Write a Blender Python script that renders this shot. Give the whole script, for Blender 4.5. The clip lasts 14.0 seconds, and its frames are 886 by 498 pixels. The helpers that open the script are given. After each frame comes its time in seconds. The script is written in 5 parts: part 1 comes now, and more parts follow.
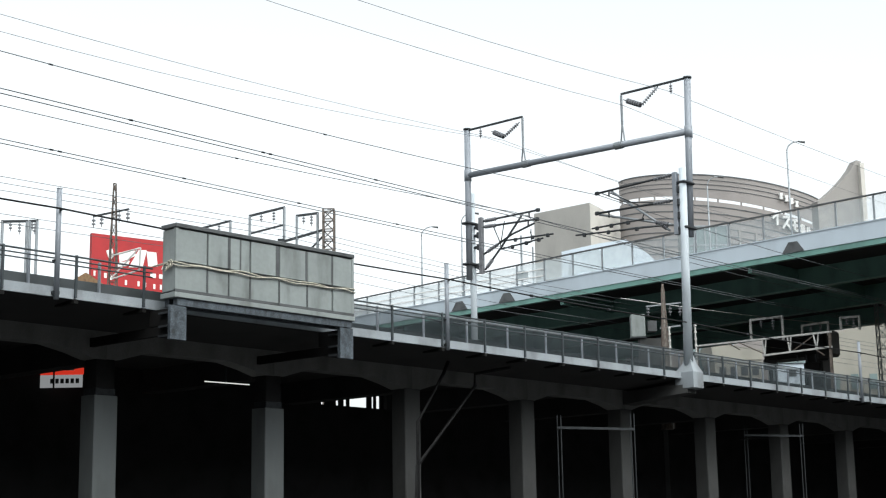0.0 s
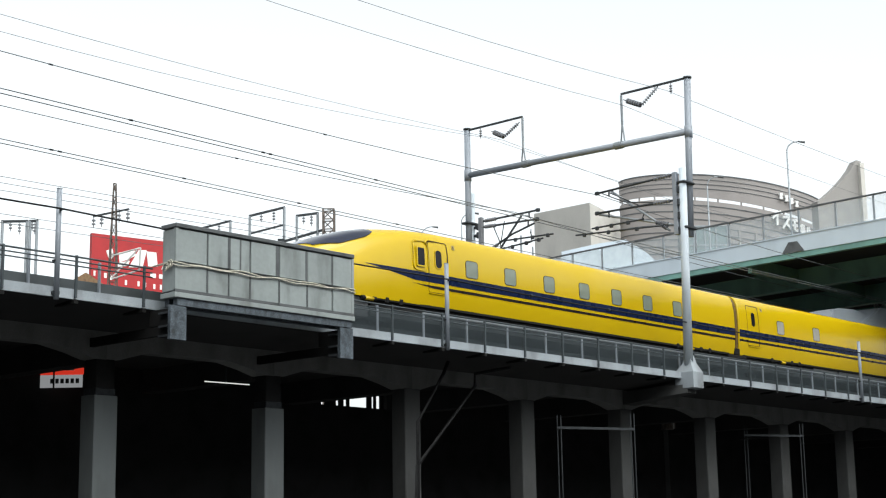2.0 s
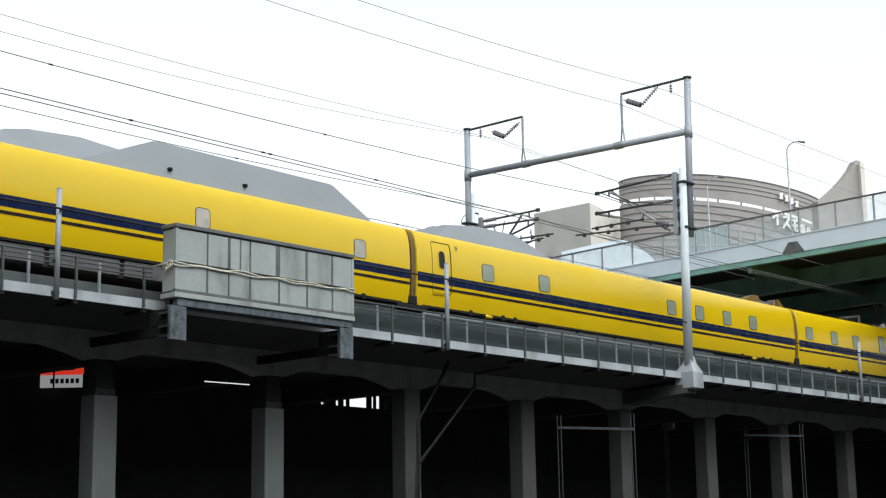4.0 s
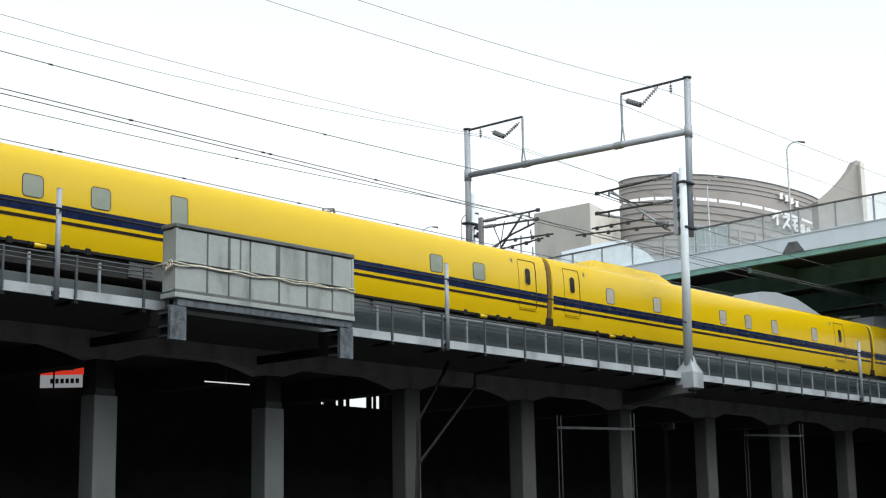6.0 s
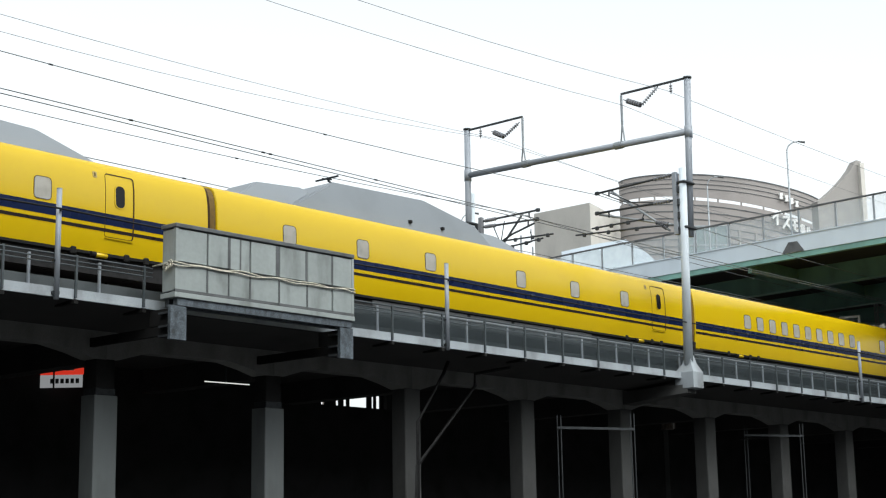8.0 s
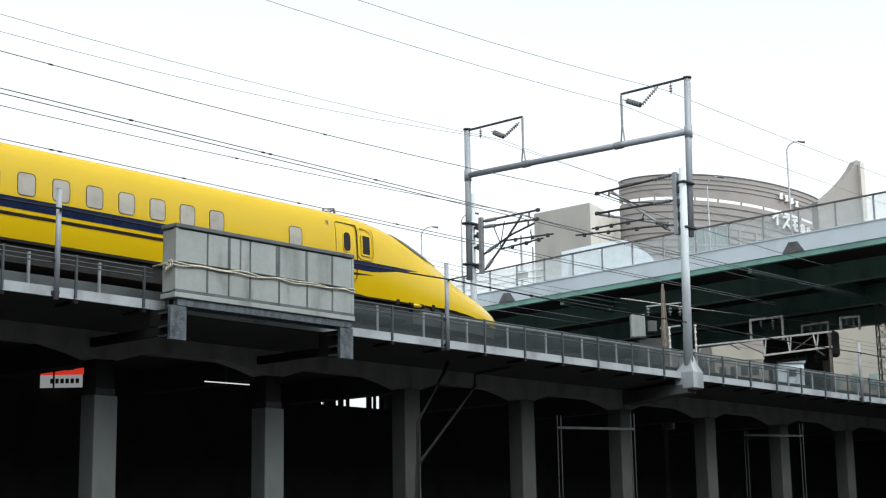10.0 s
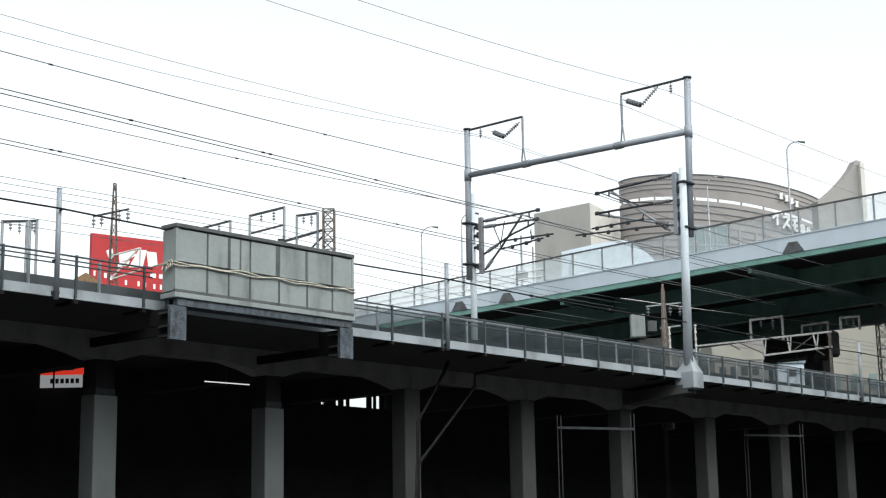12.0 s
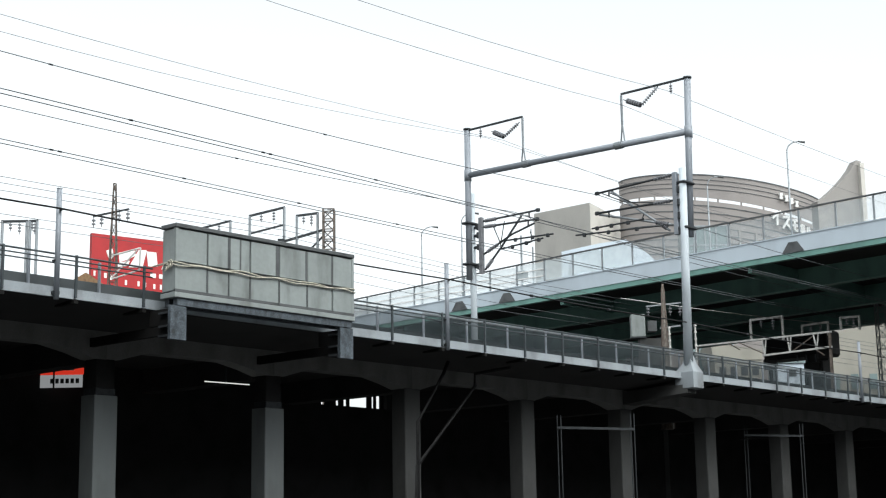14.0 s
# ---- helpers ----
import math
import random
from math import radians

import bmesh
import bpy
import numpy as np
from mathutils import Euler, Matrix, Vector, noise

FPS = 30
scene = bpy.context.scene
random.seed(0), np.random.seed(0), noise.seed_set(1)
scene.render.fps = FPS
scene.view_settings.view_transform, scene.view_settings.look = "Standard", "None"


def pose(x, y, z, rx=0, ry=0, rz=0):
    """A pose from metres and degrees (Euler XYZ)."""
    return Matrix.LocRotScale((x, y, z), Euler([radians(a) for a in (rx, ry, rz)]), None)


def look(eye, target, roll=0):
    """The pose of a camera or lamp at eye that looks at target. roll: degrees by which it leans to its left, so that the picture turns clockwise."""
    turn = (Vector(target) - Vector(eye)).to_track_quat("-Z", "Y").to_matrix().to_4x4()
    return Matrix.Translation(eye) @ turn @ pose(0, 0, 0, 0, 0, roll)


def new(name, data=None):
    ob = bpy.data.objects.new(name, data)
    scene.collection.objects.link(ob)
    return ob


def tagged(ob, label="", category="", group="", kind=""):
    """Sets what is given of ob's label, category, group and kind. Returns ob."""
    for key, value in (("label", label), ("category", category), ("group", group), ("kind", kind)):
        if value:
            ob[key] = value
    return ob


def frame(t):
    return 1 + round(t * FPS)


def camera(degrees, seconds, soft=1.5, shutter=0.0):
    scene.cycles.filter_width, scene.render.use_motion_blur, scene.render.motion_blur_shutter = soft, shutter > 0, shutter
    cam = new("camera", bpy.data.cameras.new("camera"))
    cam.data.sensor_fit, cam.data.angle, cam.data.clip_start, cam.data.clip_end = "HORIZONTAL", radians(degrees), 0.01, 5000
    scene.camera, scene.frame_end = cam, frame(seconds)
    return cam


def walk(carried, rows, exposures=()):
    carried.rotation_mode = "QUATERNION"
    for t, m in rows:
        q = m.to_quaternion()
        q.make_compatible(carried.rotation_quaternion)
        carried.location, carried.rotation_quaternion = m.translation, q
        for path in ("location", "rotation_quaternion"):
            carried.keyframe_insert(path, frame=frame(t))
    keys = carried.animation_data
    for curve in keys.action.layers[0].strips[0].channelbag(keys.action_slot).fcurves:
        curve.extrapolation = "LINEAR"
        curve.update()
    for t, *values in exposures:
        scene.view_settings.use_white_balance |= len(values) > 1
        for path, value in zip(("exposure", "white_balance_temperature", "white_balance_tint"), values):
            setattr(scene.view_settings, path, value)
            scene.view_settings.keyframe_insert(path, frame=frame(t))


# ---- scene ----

EYE = (0.0, 0.0, 1.6)
YAW, PITCH = radians(48.5004), radians(11.0184)
AHEAD = (math.sin(YAW) * math.cos(PITCH), math.cos(YAW) * math.cos(PITCH), math.sin(PITCH))
VIEW = look(EYE, [e + 50 * a for e, a in zip(EYE, AHEAD)], -0.98)
cam = camera(32.302, 14.0, soft=1.2)
walk(cam, [(0.0, VIEW), (14.0, VIEW)], exposures=[(0.0, 0.93, 6350, 5), (14.0, 0.93, 6350, 5)])

# ---- light: an overcast sky with a weak, wide sun ----
SUN_TURN, SUN_HEIGHT = radians(205), radians(52)
world = bpy.data.worlds.new("overcast_sky")
scene.world = world
world.use_nodes = True
wn = world.node_tree.nodes
wl = world.node_tree.links
sky = wn.new("ShaderNodeTexSky")
sky.sky_type, sky.sun_disc = "NISHITA", False
sky.sun_elevation, sky.sun_rotation = SUN_HEIGHT, SUN_TURN
sky.air_density, sky.dust_density, sky.ozone_density = 1.0, 4.0, 1.0
pale = wn.new("ShaderNodeHueSaturation")
pale.inputs["Saturation"].default_value = 0.14
wl.new(sky.outputs["Color"], pale.inputs["Color"])
wl.new(pale.outputs["Color"], wn["Background"].inputs["Color"])
wn["Background"].inputs["Strength"].default_value = 0.165
sun = new("sun", bpy.data.lights.new("sun", "SUN"))
sun.data.energy, sun.data.angle, sun.data.color = 0.6, radians(20), (1.0, 0.97, 0.93)
sun.matrix_world = look((0, 0, 60), (-20 * math.sin(SUN_TURN) * -1, 20 * math.cos(SUN_TURN) * -1, 60 - 20 * math.tan(SUN_HEIGHT)))


# ---- materials ----
def mat(name, colour, rough=0.6, metal=0.0, vary=0.12, scale=3.0, grain=40.0, bump=0.15, streak=0.0, dirt=None, spread=0.0):
    m = bpy.data.materials.new(name)
    m.use_nodes = True
    n, l = m.node_tree.nodes, m.node_tree.links
    b = n["Principled BSDF"]
    b.inputs["Roughness"].default_value, b.inputs["Metallic"].default_value = rough, metal
    tc = n.new("ShaderNodeTexCoord")
    mp = n.new("ShaderNodeMapping")
    mp.inputs["Scale"].default_value = (1, 1, 1 - 0.85 * streak)
    l.new(tc.outputs["Object"], mp.inputs["Vector"])
    big = n.new("ShaderNodeTexNoise")
    big.inputs["Scale"].default_value, big.inputs["Detail"].default_value = scale, 6
    l.new(mp.outputs["Vector"], big.inputs["Vector"])
    fine = n.new("ShaderNodeTexNoise")
    fine.inputs["Scale"].default_value, fine.inputs["Detail"].default_value = grain, 3
    l.new(tc.outputs["Object"], fine.inputs["Vector"])
    ramp = n.new("ShaderNodeValToRGB")
    dark = dirt or tuple(c * (1 - 2.2 * vary) for c in colour)
    lite = tuple(min(1, c * (1 + vary)) for c in colour)
    ramp.color_ramp.elements[0].position, ramp.color_ramp.elements[0].color = 0.3, (*[max(0, c) for c in dark], 1)
    ramp.color_ramp.elements[1].position, ramp.color_ramp.elements[1].color = 0.7, (*lite, 1)
    mid = ramp.color_ramp.elements.new(0.48)
    mid.color = (*colour, 1)
    l.new(big.outputs["Fac"], ramp.inputs["Fac"])
    mix = n.new("ShaderNodeMix")
    mix.data_type, mix.blend_type = "RGBA", "MULTIPLY"
    mix.inputs["Factor"].default_value = min(1.0, vary * 2)
    l.new(ramp.outputs["Color"], mix.inputs["A"])
    l.new(fine.outputs["Fac"], mix.inputs["B"])
    last = mix.outputs["Result"]
    if spread:
        info = n.new("ShaderNodeObjectInfo")
        hsv = n.new("ShaderNodeHueSaturation")
        rng = n.new("ShaderNodeMapRange")
        rng.inputs["To Min"].default_value, rng.inputs["To Max"].default_value = 1 - spread, 1 + spread
        l.new(info.outputs["Random"], rng.inputs["Value"])
        l.new(rng.outputs["Result"], hsv.inputs["Value"])
        l.new(last, hsv.inputs["Color"])
        last = hsv.outputs["Color"]
    l.new(last, b.inputs["Base Color"])
    rr = n.new("ShaderNodeMapRange")
    rr.inputs["To Min"].default_value, rr.inputs["To Max"].default_value = max(0.02, rough - 0.12), min(1, rough + 0.12)
    l.new(big.outputs["Fac"], rr.inputs["Value"])
    l.new(rr.outputs["Result"], b.inputs["Roughness"])
    if bump:
        bm_ = n.new("ShaderNodeBump")
        bm_.inputs["Strength"].default_value, bm_.inputs["Distance"].default_value = bump, 0.02
        l.new(fine.outputs["Fac"], bm_.inputs["Height"])
        l.new(bm_.outputs["Normal"], b.inputs["Normal"])
    return m


def sheer(name, colour, share, rough=0.3):
    """A see-through sheet: part of the light passes straight through, as in fine mesh or clear plastic."""
    m = bpy.data.materials.new(name)
    m.use_nodes = True
    n, l = m.node_tree.nodes, m.node_tree.links
    b = n["Principled BSDF"]
    b.inputs["Base Color"].default_value, b.inputs["Roughness"].default_value = (*colour, 1), rough
    t = n.new("ShaderNodeBsdfTransparent")
    x = n.new("ShaderNodeMixShader")
    tc = n.new("ShaderNodeTexCoord")
    nz = n.new("ShaderNodeTexNoise")
    nz.inputs["Scale"].default_value = 1.7
    l.new(tc.outputs["Object"], nz.inputs["Vector"])
    mr = n.new("ShaderNodeMapRange")
    mr.inputs["To Min"].default_value, mr.inputs["To Max"].default_value = share - 0.1, share + 0.1
    l.new(nz.outputs["Fac"], mr.inputs["Value"])
    l.new(mr.outputs["Result"], x.inputs["Fac"])
    l.new(t.outputs["BSDF"], x.inputs[1])
    l.new(b.outputs["BSDF"], x.inputs[2])
    l.new(x.outputs["Shader"], n["Material Output"].inputs["Surface"])
    return m


CONCRETE = mat("weathered_concrete", (0.072, 0.074, 0.073), 0.85, vary=0.18, scale=0.9, grain=30, bump=0.3, streak=0.6)
# concrete darkened in colour to stand in for the shade under the decks
CONCRETE_DARK = mat("shade_dark_concrete", (0.036, 0.036, 0.036), 0.9, vary=0.2, scale=0.7, grain=25, bump=0.3, streak=0.5)
EDGE = mat("pale_deck_edge", (0.33, 0.365, 0.395), 0.7, vary=0.14, scale=1.4, grain=30, streak=0.7, dirt=(0.2, 0.215, 0.225))
PARAPET = mat("grey_parapet", (0.10, 0.112, 0.118), 0.8, vary=0.12, scale=1.2, streak=0.5)
STEEL_DARK = mat("dark_steel", (0.055, 0.06, 0.065), 0.6, 0.4, vary=0.15, scale=6)
GALV = mat("galvanised_steel", (0.27, 0.295, 0.315), 0.5, 0.35, vary=0.1, scale=5, streak=0.4)
POLE = mat("painted_pole", (0.25, 0.275, 0.31), 0.55, 0.1, vary=0.08, scale=2.5, streak=0.7)
POLE_CONCRETE = mat("spun_concrete", (0.48, 0.535, 0.58), 0.75, vary=0.08, scale=2.0, streak=0.7)
BALLAST = mat("ballast", (0.16, 0.14, 0.12), 0.95, vary=0.35, scale=14, grain=22, bump=0.9)
RAIL = mat("rail_steel", (0.16, 0.11, 0.08), 0.45, 0.7, vary=0.2, scale=8)
YELLOW = mat("yellow_paint", (0.505, 0.346, 0.003), 0.22, vary=0.012, scale=0.7, grain=6, bump=0.0, spread=0.02)
BLUE = mat("navy_paint", (0.006, 0.012, 0.042), 0.28, vary=0.06, scale=2, bump=0.02)
UNDER = mat("underframe_grey", (0.022, 0.022, 0.023), 0.7, vary=0.2, scale=5)
SKIRT = mat("skirt_grey", (0.06, 0.064, 0.068), 0.55, vary=0.12, scale=3)
SHROUD = mat("shroud_grey", (0.17, 0.19, 0.21), 0.5, vary=0.04, scale=0.7, bump=0.03)
STRIPE_DARK = mat("dark_brown_stripe", (0.018, 0.013, 0.012), 0.3, vary=0.06, bump=0.02)
PALE_STEEL = mat("pale_weathered_steel", (0.56, 0.56, 0.54), 0.6, vary=0.15, scale=4)
GROOVE = mat("dark_gap", (0.012, 0.012, 0.012), 0.8, vary=0.1)
# near-black that paints the deep shade below the deck
SHADE_BLACK = mat("deep_shade_black", (0.025, 0.025, 0.025), 0.95, vary=0.2, scale=1)
# yellow darkened for the gangway's shade, also the cable fairings' brown-yellow
DARK_YELLOW = mat("darkened_yellow_brown", (0.13, 0.072, 0.005), 0.7, vary=0.2, scale=6)
GLASS = mat("train_window_glass", (0.19, 0.215, 0.175), 0.08, vary=0.05, scale=2, bump=0)
BLIND = mat("window_with_blind", (0.33, 0.315, 0.28), 0.15, vary=0.08, scale=3, bump=0, spread=0.12)
GLASS_SIDE = mat("dark_door_glass", (0.012, 0.012, 0.014), 0.12, vary=0.05, scale=2, bump=0)
GLASS_DARK = mat("dark_cab_glass", (0.008, 0.012, 0.03), 0.07, vary=0.05, scale=2, bump=0)
PANEL_GREY = mat("pale_grp_panel", (0.268, 0.298, 0.295), 0.6, vary=0.12, scale=1.6, grain=8, bump=0.05, streak=0.85, dirt=(0.165, 0.18, 0.175), spread=0.06)
CAP_GREY = mat("dull_grey_sheet", (0.10, 0.107, 0.112), 0.6, vary=0.2, scale=2)
CORD = mat("beige_rope", (0.50, 0.48, 0.40), 0.9, vary=0.15, scale=12)
CABLE = mat("black_cable", (0.012, 0.012, 0.013), 0.6, vary=0.1)
WIRE = mat("copper_wire_patina", (0.10, 0.11, 0.12), 0.5, 0.4, vary=0.1)
PORCELAIN = mat("grey_porcelain", (0.16, 0.165, 0.18), 0.3, vary=0.1)
FASCIA = mat("pale_blue_steel", (0.50, 0.575, 0.64), 0.55, vary=0.06, scale=0.6, streak=0.7)
GREEN = mat("green_girder_paint", (0.17, 0.34, 0.30), 0.55, vary=0.12, scale=1, streak=0.5)
BARRIER = sheer("clear_noise_panel", (0.66, 0.74, 0.77), 0.38)
CLEAR = sheer("clear_bridge_panel", (0.5, 0.57, 0.6), 0.2)
MESH = sheer("fine_fence_mesh", (0.048, 0.064, 0.072), 0.4, 0.7)
FENCE = mat("dull_fence_steel", (0.045, 0.057, 0.064), 0.65, 0.0, vary=0.15, scale=4)
BEIGE = mat("beige_render", (0.55, 0.53, 0.49), 0.8, vary=0.06, scale=0.3, grain=6)
TAUPE = mat("taupe_cladding", (0.27, 0.25, 0.24), 0.7, vary=0.06, scale=0.3, grain=6)
CREAM = mat("cream_wall", (0.27, 0.26, 0.225), 0.8, vary=0.06, scale=0.5)
RED = mat("red_sign_paint", (0.36, 0.013, 0.016), 0.5, vary=0.08, scale=1)
WHITE = mat("white_paint", (0.78, 0.78, 0.77), 0.55, vary=0.05, scale=2)
BEAM = mat("beam_concrete", (0.225, 0.228, 0.222), 0.85, vary=0.2, scale=0.9, grain=30, bump=0.3, streak=0.6)
JACKET = mat("column_jacket_paint", (0.125, 0.138, 0.14), 0.7, vary=0.12, scale=1.2, streak=0.7)
MOTTLED = mat("mottled_zinc_steel", (0.15, 0.18, 0.21), 0.5, 0.2, vary=0.5, scale=7, grain=30, streak=0.6, dirt=(0.07, 0.08, 0.09))
SAIL = mat("taupe_render", (0.27, 0.258, 0.245), 0.8, vary=0.06, scale=0.3, grain=6)
WALL_DARK = mat("dark_sky_block_wall", (0.09, 0.09, 0.09), 0.9, vary=0.15, scale=0.5)


def glow(name, colour, strength):
    m = bpy.data.materials.new(name)
    m.use_nodes = True
    b = m.node_tree.nodes["Principled BSDF"]
    b.inputs["Base Color"].default_value = (*colour, 1)
    b.inputs["Emission Color"].default_value, b.inputs["Emission Strength"].default_value = (*colour, 1), strength
    return m


# weak glow added to the sign boards to brighten them below the deck
GLOW_RED = glow("glowing_red_board", (0.55, 0.03, 0.015), 0.5)
GLOW_WHITE = glow("glowing_white_board", (0.6, 0.6, 0.62), 0.2)
LIT_TUBE = glow("strip_light_glow", (0.8, 0.8, 0.75), 0.5)
ASPHALT = mat("asphalt", (0.05, 0.05, 0.05), 0.9, vary=0.2, scale=2, grain=60, bump=0.4)
PALE_RUST = mat("pale_rusty_paint", (0.3, 0.27, 0.24), 0.8, 0.0, vary=0.3, scale=4, streak=0.6, dirt=(0.14, 0.09, 0.06))
RUST = mat("rusty_steel", (0.17, 0.14, 0.12), 0.8, 0.2, vary=0.25, scale=5)
TILE = mat("brown_roof", (0.23, 0.14, 0.07), 0.8, vary=0.2, scale=4)
WINDOW = mat("building_glass", (0.15, 0.205, 0.21), 0.1, vary=0.1, scale=1, bump=0)


LABEL = mat("small_number_plate", (0.36, 0.27, 0.08), 0.5, vary=0.1)
DOOR_SHADE = mat("shade_and_print_brown", (0.035, 0.018, 0.006), 0.7, vary=0.1)
for m in (GROOVE, UNDER, SHADE_BLACK, STEEL_DARK, PARAPET, CABLE, BLUE, STRIPE_DARK, DOOR_SHADE, GLASS_SIDE):
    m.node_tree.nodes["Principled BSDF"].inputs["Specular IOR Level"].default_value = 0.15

# ---- building helpers ----
RAILTOP = 8.4                 # rail head above the ground
NEAR_TRACK, FAR_TRACK = 1.69, 5.99   # track centres, from the near side of the train


def ty(x):
    """The line of the train's near side: a wide curve of 2 km radius."""
    return 32.787 - 0.000255 * (x - 55) ** 2


def turn_at(x):
    return math.atan(-0.00051 * (x - 55))


def at(x, off, z):
    return Vector((x, ty(x) + off, z))


def part(name, bm, material, parent=None, label="", smooth=False):
    me = bpy.data.meshes.new(name)
    bmesh.ops.recalc_face_normals(bm, faces=bm.faces)
    bm.to_mesh(me)
    bm.free()
    me.materials.append(material)
    if smooth:
        for p in me.polygons:
            p.use_smooth = True
    ob = new(name, me)
    if parent:
        ob.parent = parent
    if label:
        ob["label"] = label
    return ob


def thing(name, label, category, group="", kind="", m=None):
    ob = new(name)
    ob.empty_display_size = 0.2
    if m:
        ob.matrix_world = m
    return tagged(ob, label, category, group, kind)


def box(bm, x0, x1, y0, y1, z0, z1, bevel=0.0):
    vs = [bm.verts.new(p) for p in ((x0, y0, z0), (x1, y0, z0), (x1, y1, z0), (x0, y1, z0), (x0, y0, z1), (x1, y0, z1), (x1, y1, z1), (x0, y1, z1))]
    fs = [bm.faces.new([vs[i] for i in f]) for f in ((0, 3, 2, 1), (4, 5, 6, 7), (0, 1, 5, 4), (1, 2, 6, 5), (2, 3, 7, 6), (3, 0, 4, 7))]
    if bevel:
        es = {e for f in fs for e in f.edges}
        bmesh.ops.bevel(bm, geom=list(es), offset=bevel, segments=1, affect="EDGES")
    return bm


def boxed(*a, **k):
    return box(bmesh.new(), *a, **k)


def tube(bm, a, b, r0, r1=None, sides=10, cap=True):
    """A round bar from a to b."""
    a, b = Vector(a), Vector(b)
    r1 = r0 if r1 is None else r1
    d = (b - a).normalized()
    u = d.orthogonal().normalized()
    v = d.cross(u)
    rings = []
    for c, r in ((a, r0), (b, r1)):
        rings.append([bm.verts.new(c + r * (math.cos(2 * math.pi * i / sides) * u + math.sin(2 * math.pi * i / sides) * v)) for i in range(sides)])
    for i in range(sides):
        j = (i + 1) % sides
        bm.faces.new((rings[0][i], rings[0][j], rings[1][j], rings[1][i]))
    if cap:
        bm.faces.new(rings[0][::-1])
        bm.faces.new(rings[1])
    return bm


def chain(bm, pts, r, sides=6):
    """A round bar bent along the points, in one piece."""
    pts = [Vector(p) for p in pts]
    rings = []
    for i, p in enumerate(pts):
        d = (pts[min(i + 1, len(pts) - 1)] - pts[max(i - 1, 0)]).normalized()
        ref = Vector((0, 0, 1)) if abs(d.z) < 0.9 else Vector((0, 1, 0))
        u = d.cross(ref).normalized()
        v = d.cross(u)
        rings.append([bm.verts.new(p + r * (math.cos(2 * math.pi * k / sides) * u + math.sin(2 * math.pi * k / sides) * v)) for k in range(sides)])
    for a, b in zip(rings, rings[1:]):
        for k in range(sides):
            m = (k + 1) % sides
            bm.faces.new((a[k], a[m], b[m], b[k]))
    bm.faces.new(rings[0][::-1])
    bm.faces.new(rings[-1])
    return bm


def bar(bm, a, b, w):
    """A square bar from a to b."""
    return tube(bm, a, b, w * 0.7071, sides=4)


def prism(bm, outline, y0, y1):
    """An outline in x and z, drawn out from y0 to y1."""
    f = [bm.verts.new((x, y0, z)) for x, z in outline]
    g = [bm.verts.new((x, y1, z)) for x, z in outline]
    n = len(f)
    bm.faces.new(f)
    bm.faces.new(g[::-1])
    for i in range(n):
        j = (i + 1) % n
        bm.faces.new((f[i], g[i], g[j], f[j]))
    return bm


def sweep(bm, outline, x0, x1, step=4.0):
    """An outline in offset and height, drawn along the line of the track."""
    n = max(1, int((x1 - x0) / step))
    rings = []
    for i in range(n + 1):
        x = x0 + (x1 - x0) * i / n
        rings.append([bm.verts.new(at(x, o, z)) for o, z in outline])
    k = len(outline)
    for a, b in zip(rings, rings[1:]):
        for i in range(k):
            j = (i + 1) % k
            bm.faces.new((a[i], a[j], b[j], b[i]))
    bm.faces.new(rings[0])
    bm.faces.new(rings[-1][::-1])
    return bm


def rect(o0, o1, z0, z1):
    return [(o0, z0), (o1, z0), (o1, z1), (o0, z1)]


# ---- ground ----
g = bmesh.new()
bmesh.ops.create_grid(g, x_segments=8, y_segments=8, size=2500)
tagged(part("ground", g, ASPHALT), "dark grey asphalt ground", "ground", kind="structure")



def back(r, d, h, spin=0.0):
    """A place seen across the line: metres to the right, ahead along the street's view line and above the ground."""
    c, s = math.cos(YAW), math.sin(YAW)
    return Matrix.Translation((r * c + d * s, -r * s + d * c, h)) @ Matrix.Rotation(spin - YAW, 4, "Z")


# unseen plain walls added behind and left of the camera to block low sky light
b = bmesh.new()
box(b, -120, 160, -16.0, -15.0, 0, 24)
box(b, -15.0, -14.0, -15.0, 26.0, 0, 34)
tagged(part("wall_sky_block", b, WALL_DARK), "unseen plain wall added to block low sky light", "wall", kind="structure")

# ---- viaduct ----
V0, V1 = -30.0, 190.0
viaduct = thing("viaduct", "grey reinforced concrete railway viaduct on columns with a pale deck edge", "viaduct", kind="structure")
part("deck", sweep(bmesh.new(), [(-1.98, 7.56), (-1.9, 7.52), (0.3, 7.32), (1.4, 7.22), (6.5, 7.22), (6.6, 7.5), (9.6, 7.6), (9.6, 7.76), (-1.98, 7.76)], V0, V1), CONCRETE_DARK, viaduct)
part("deck_edge", sweep(bmesh.new(), [(-2.06, 7.54), (-1.985, 7.54), (-1.985, 7.78), (-2.06, 7.78)], V0, V1), EDGE, viaduct, "pale grey deck edge beam")
part("parapet", sweep(bmesh.new(), rect(-1.62, -1.47, 7.765, 8.1), V0, 24.25), PARAPET, viaduct, "low grey concrete parapet")
part("parapet", sweep(bmesh.new(), rect(-1.62, -1.47, 7.765, 8.0), 24.26, V1), PARAPET, viaduct, "low grey concrete kerb wall")
part("far_parapet", sweep(bmesh.new(), rect(9.2, 9.4, 7.765, 8.15), V0, V1), PARAPET, viaduct)
part("ballast_bed", sweep(bmesh.new(), [(-1.2, 7.765), (8.9, 7.765), (8.7, 8.08), (-0.7, 8.08)], V0, V1), BALLAST, viaduct)
PITCHX, COL0 = 5.97, 24.0
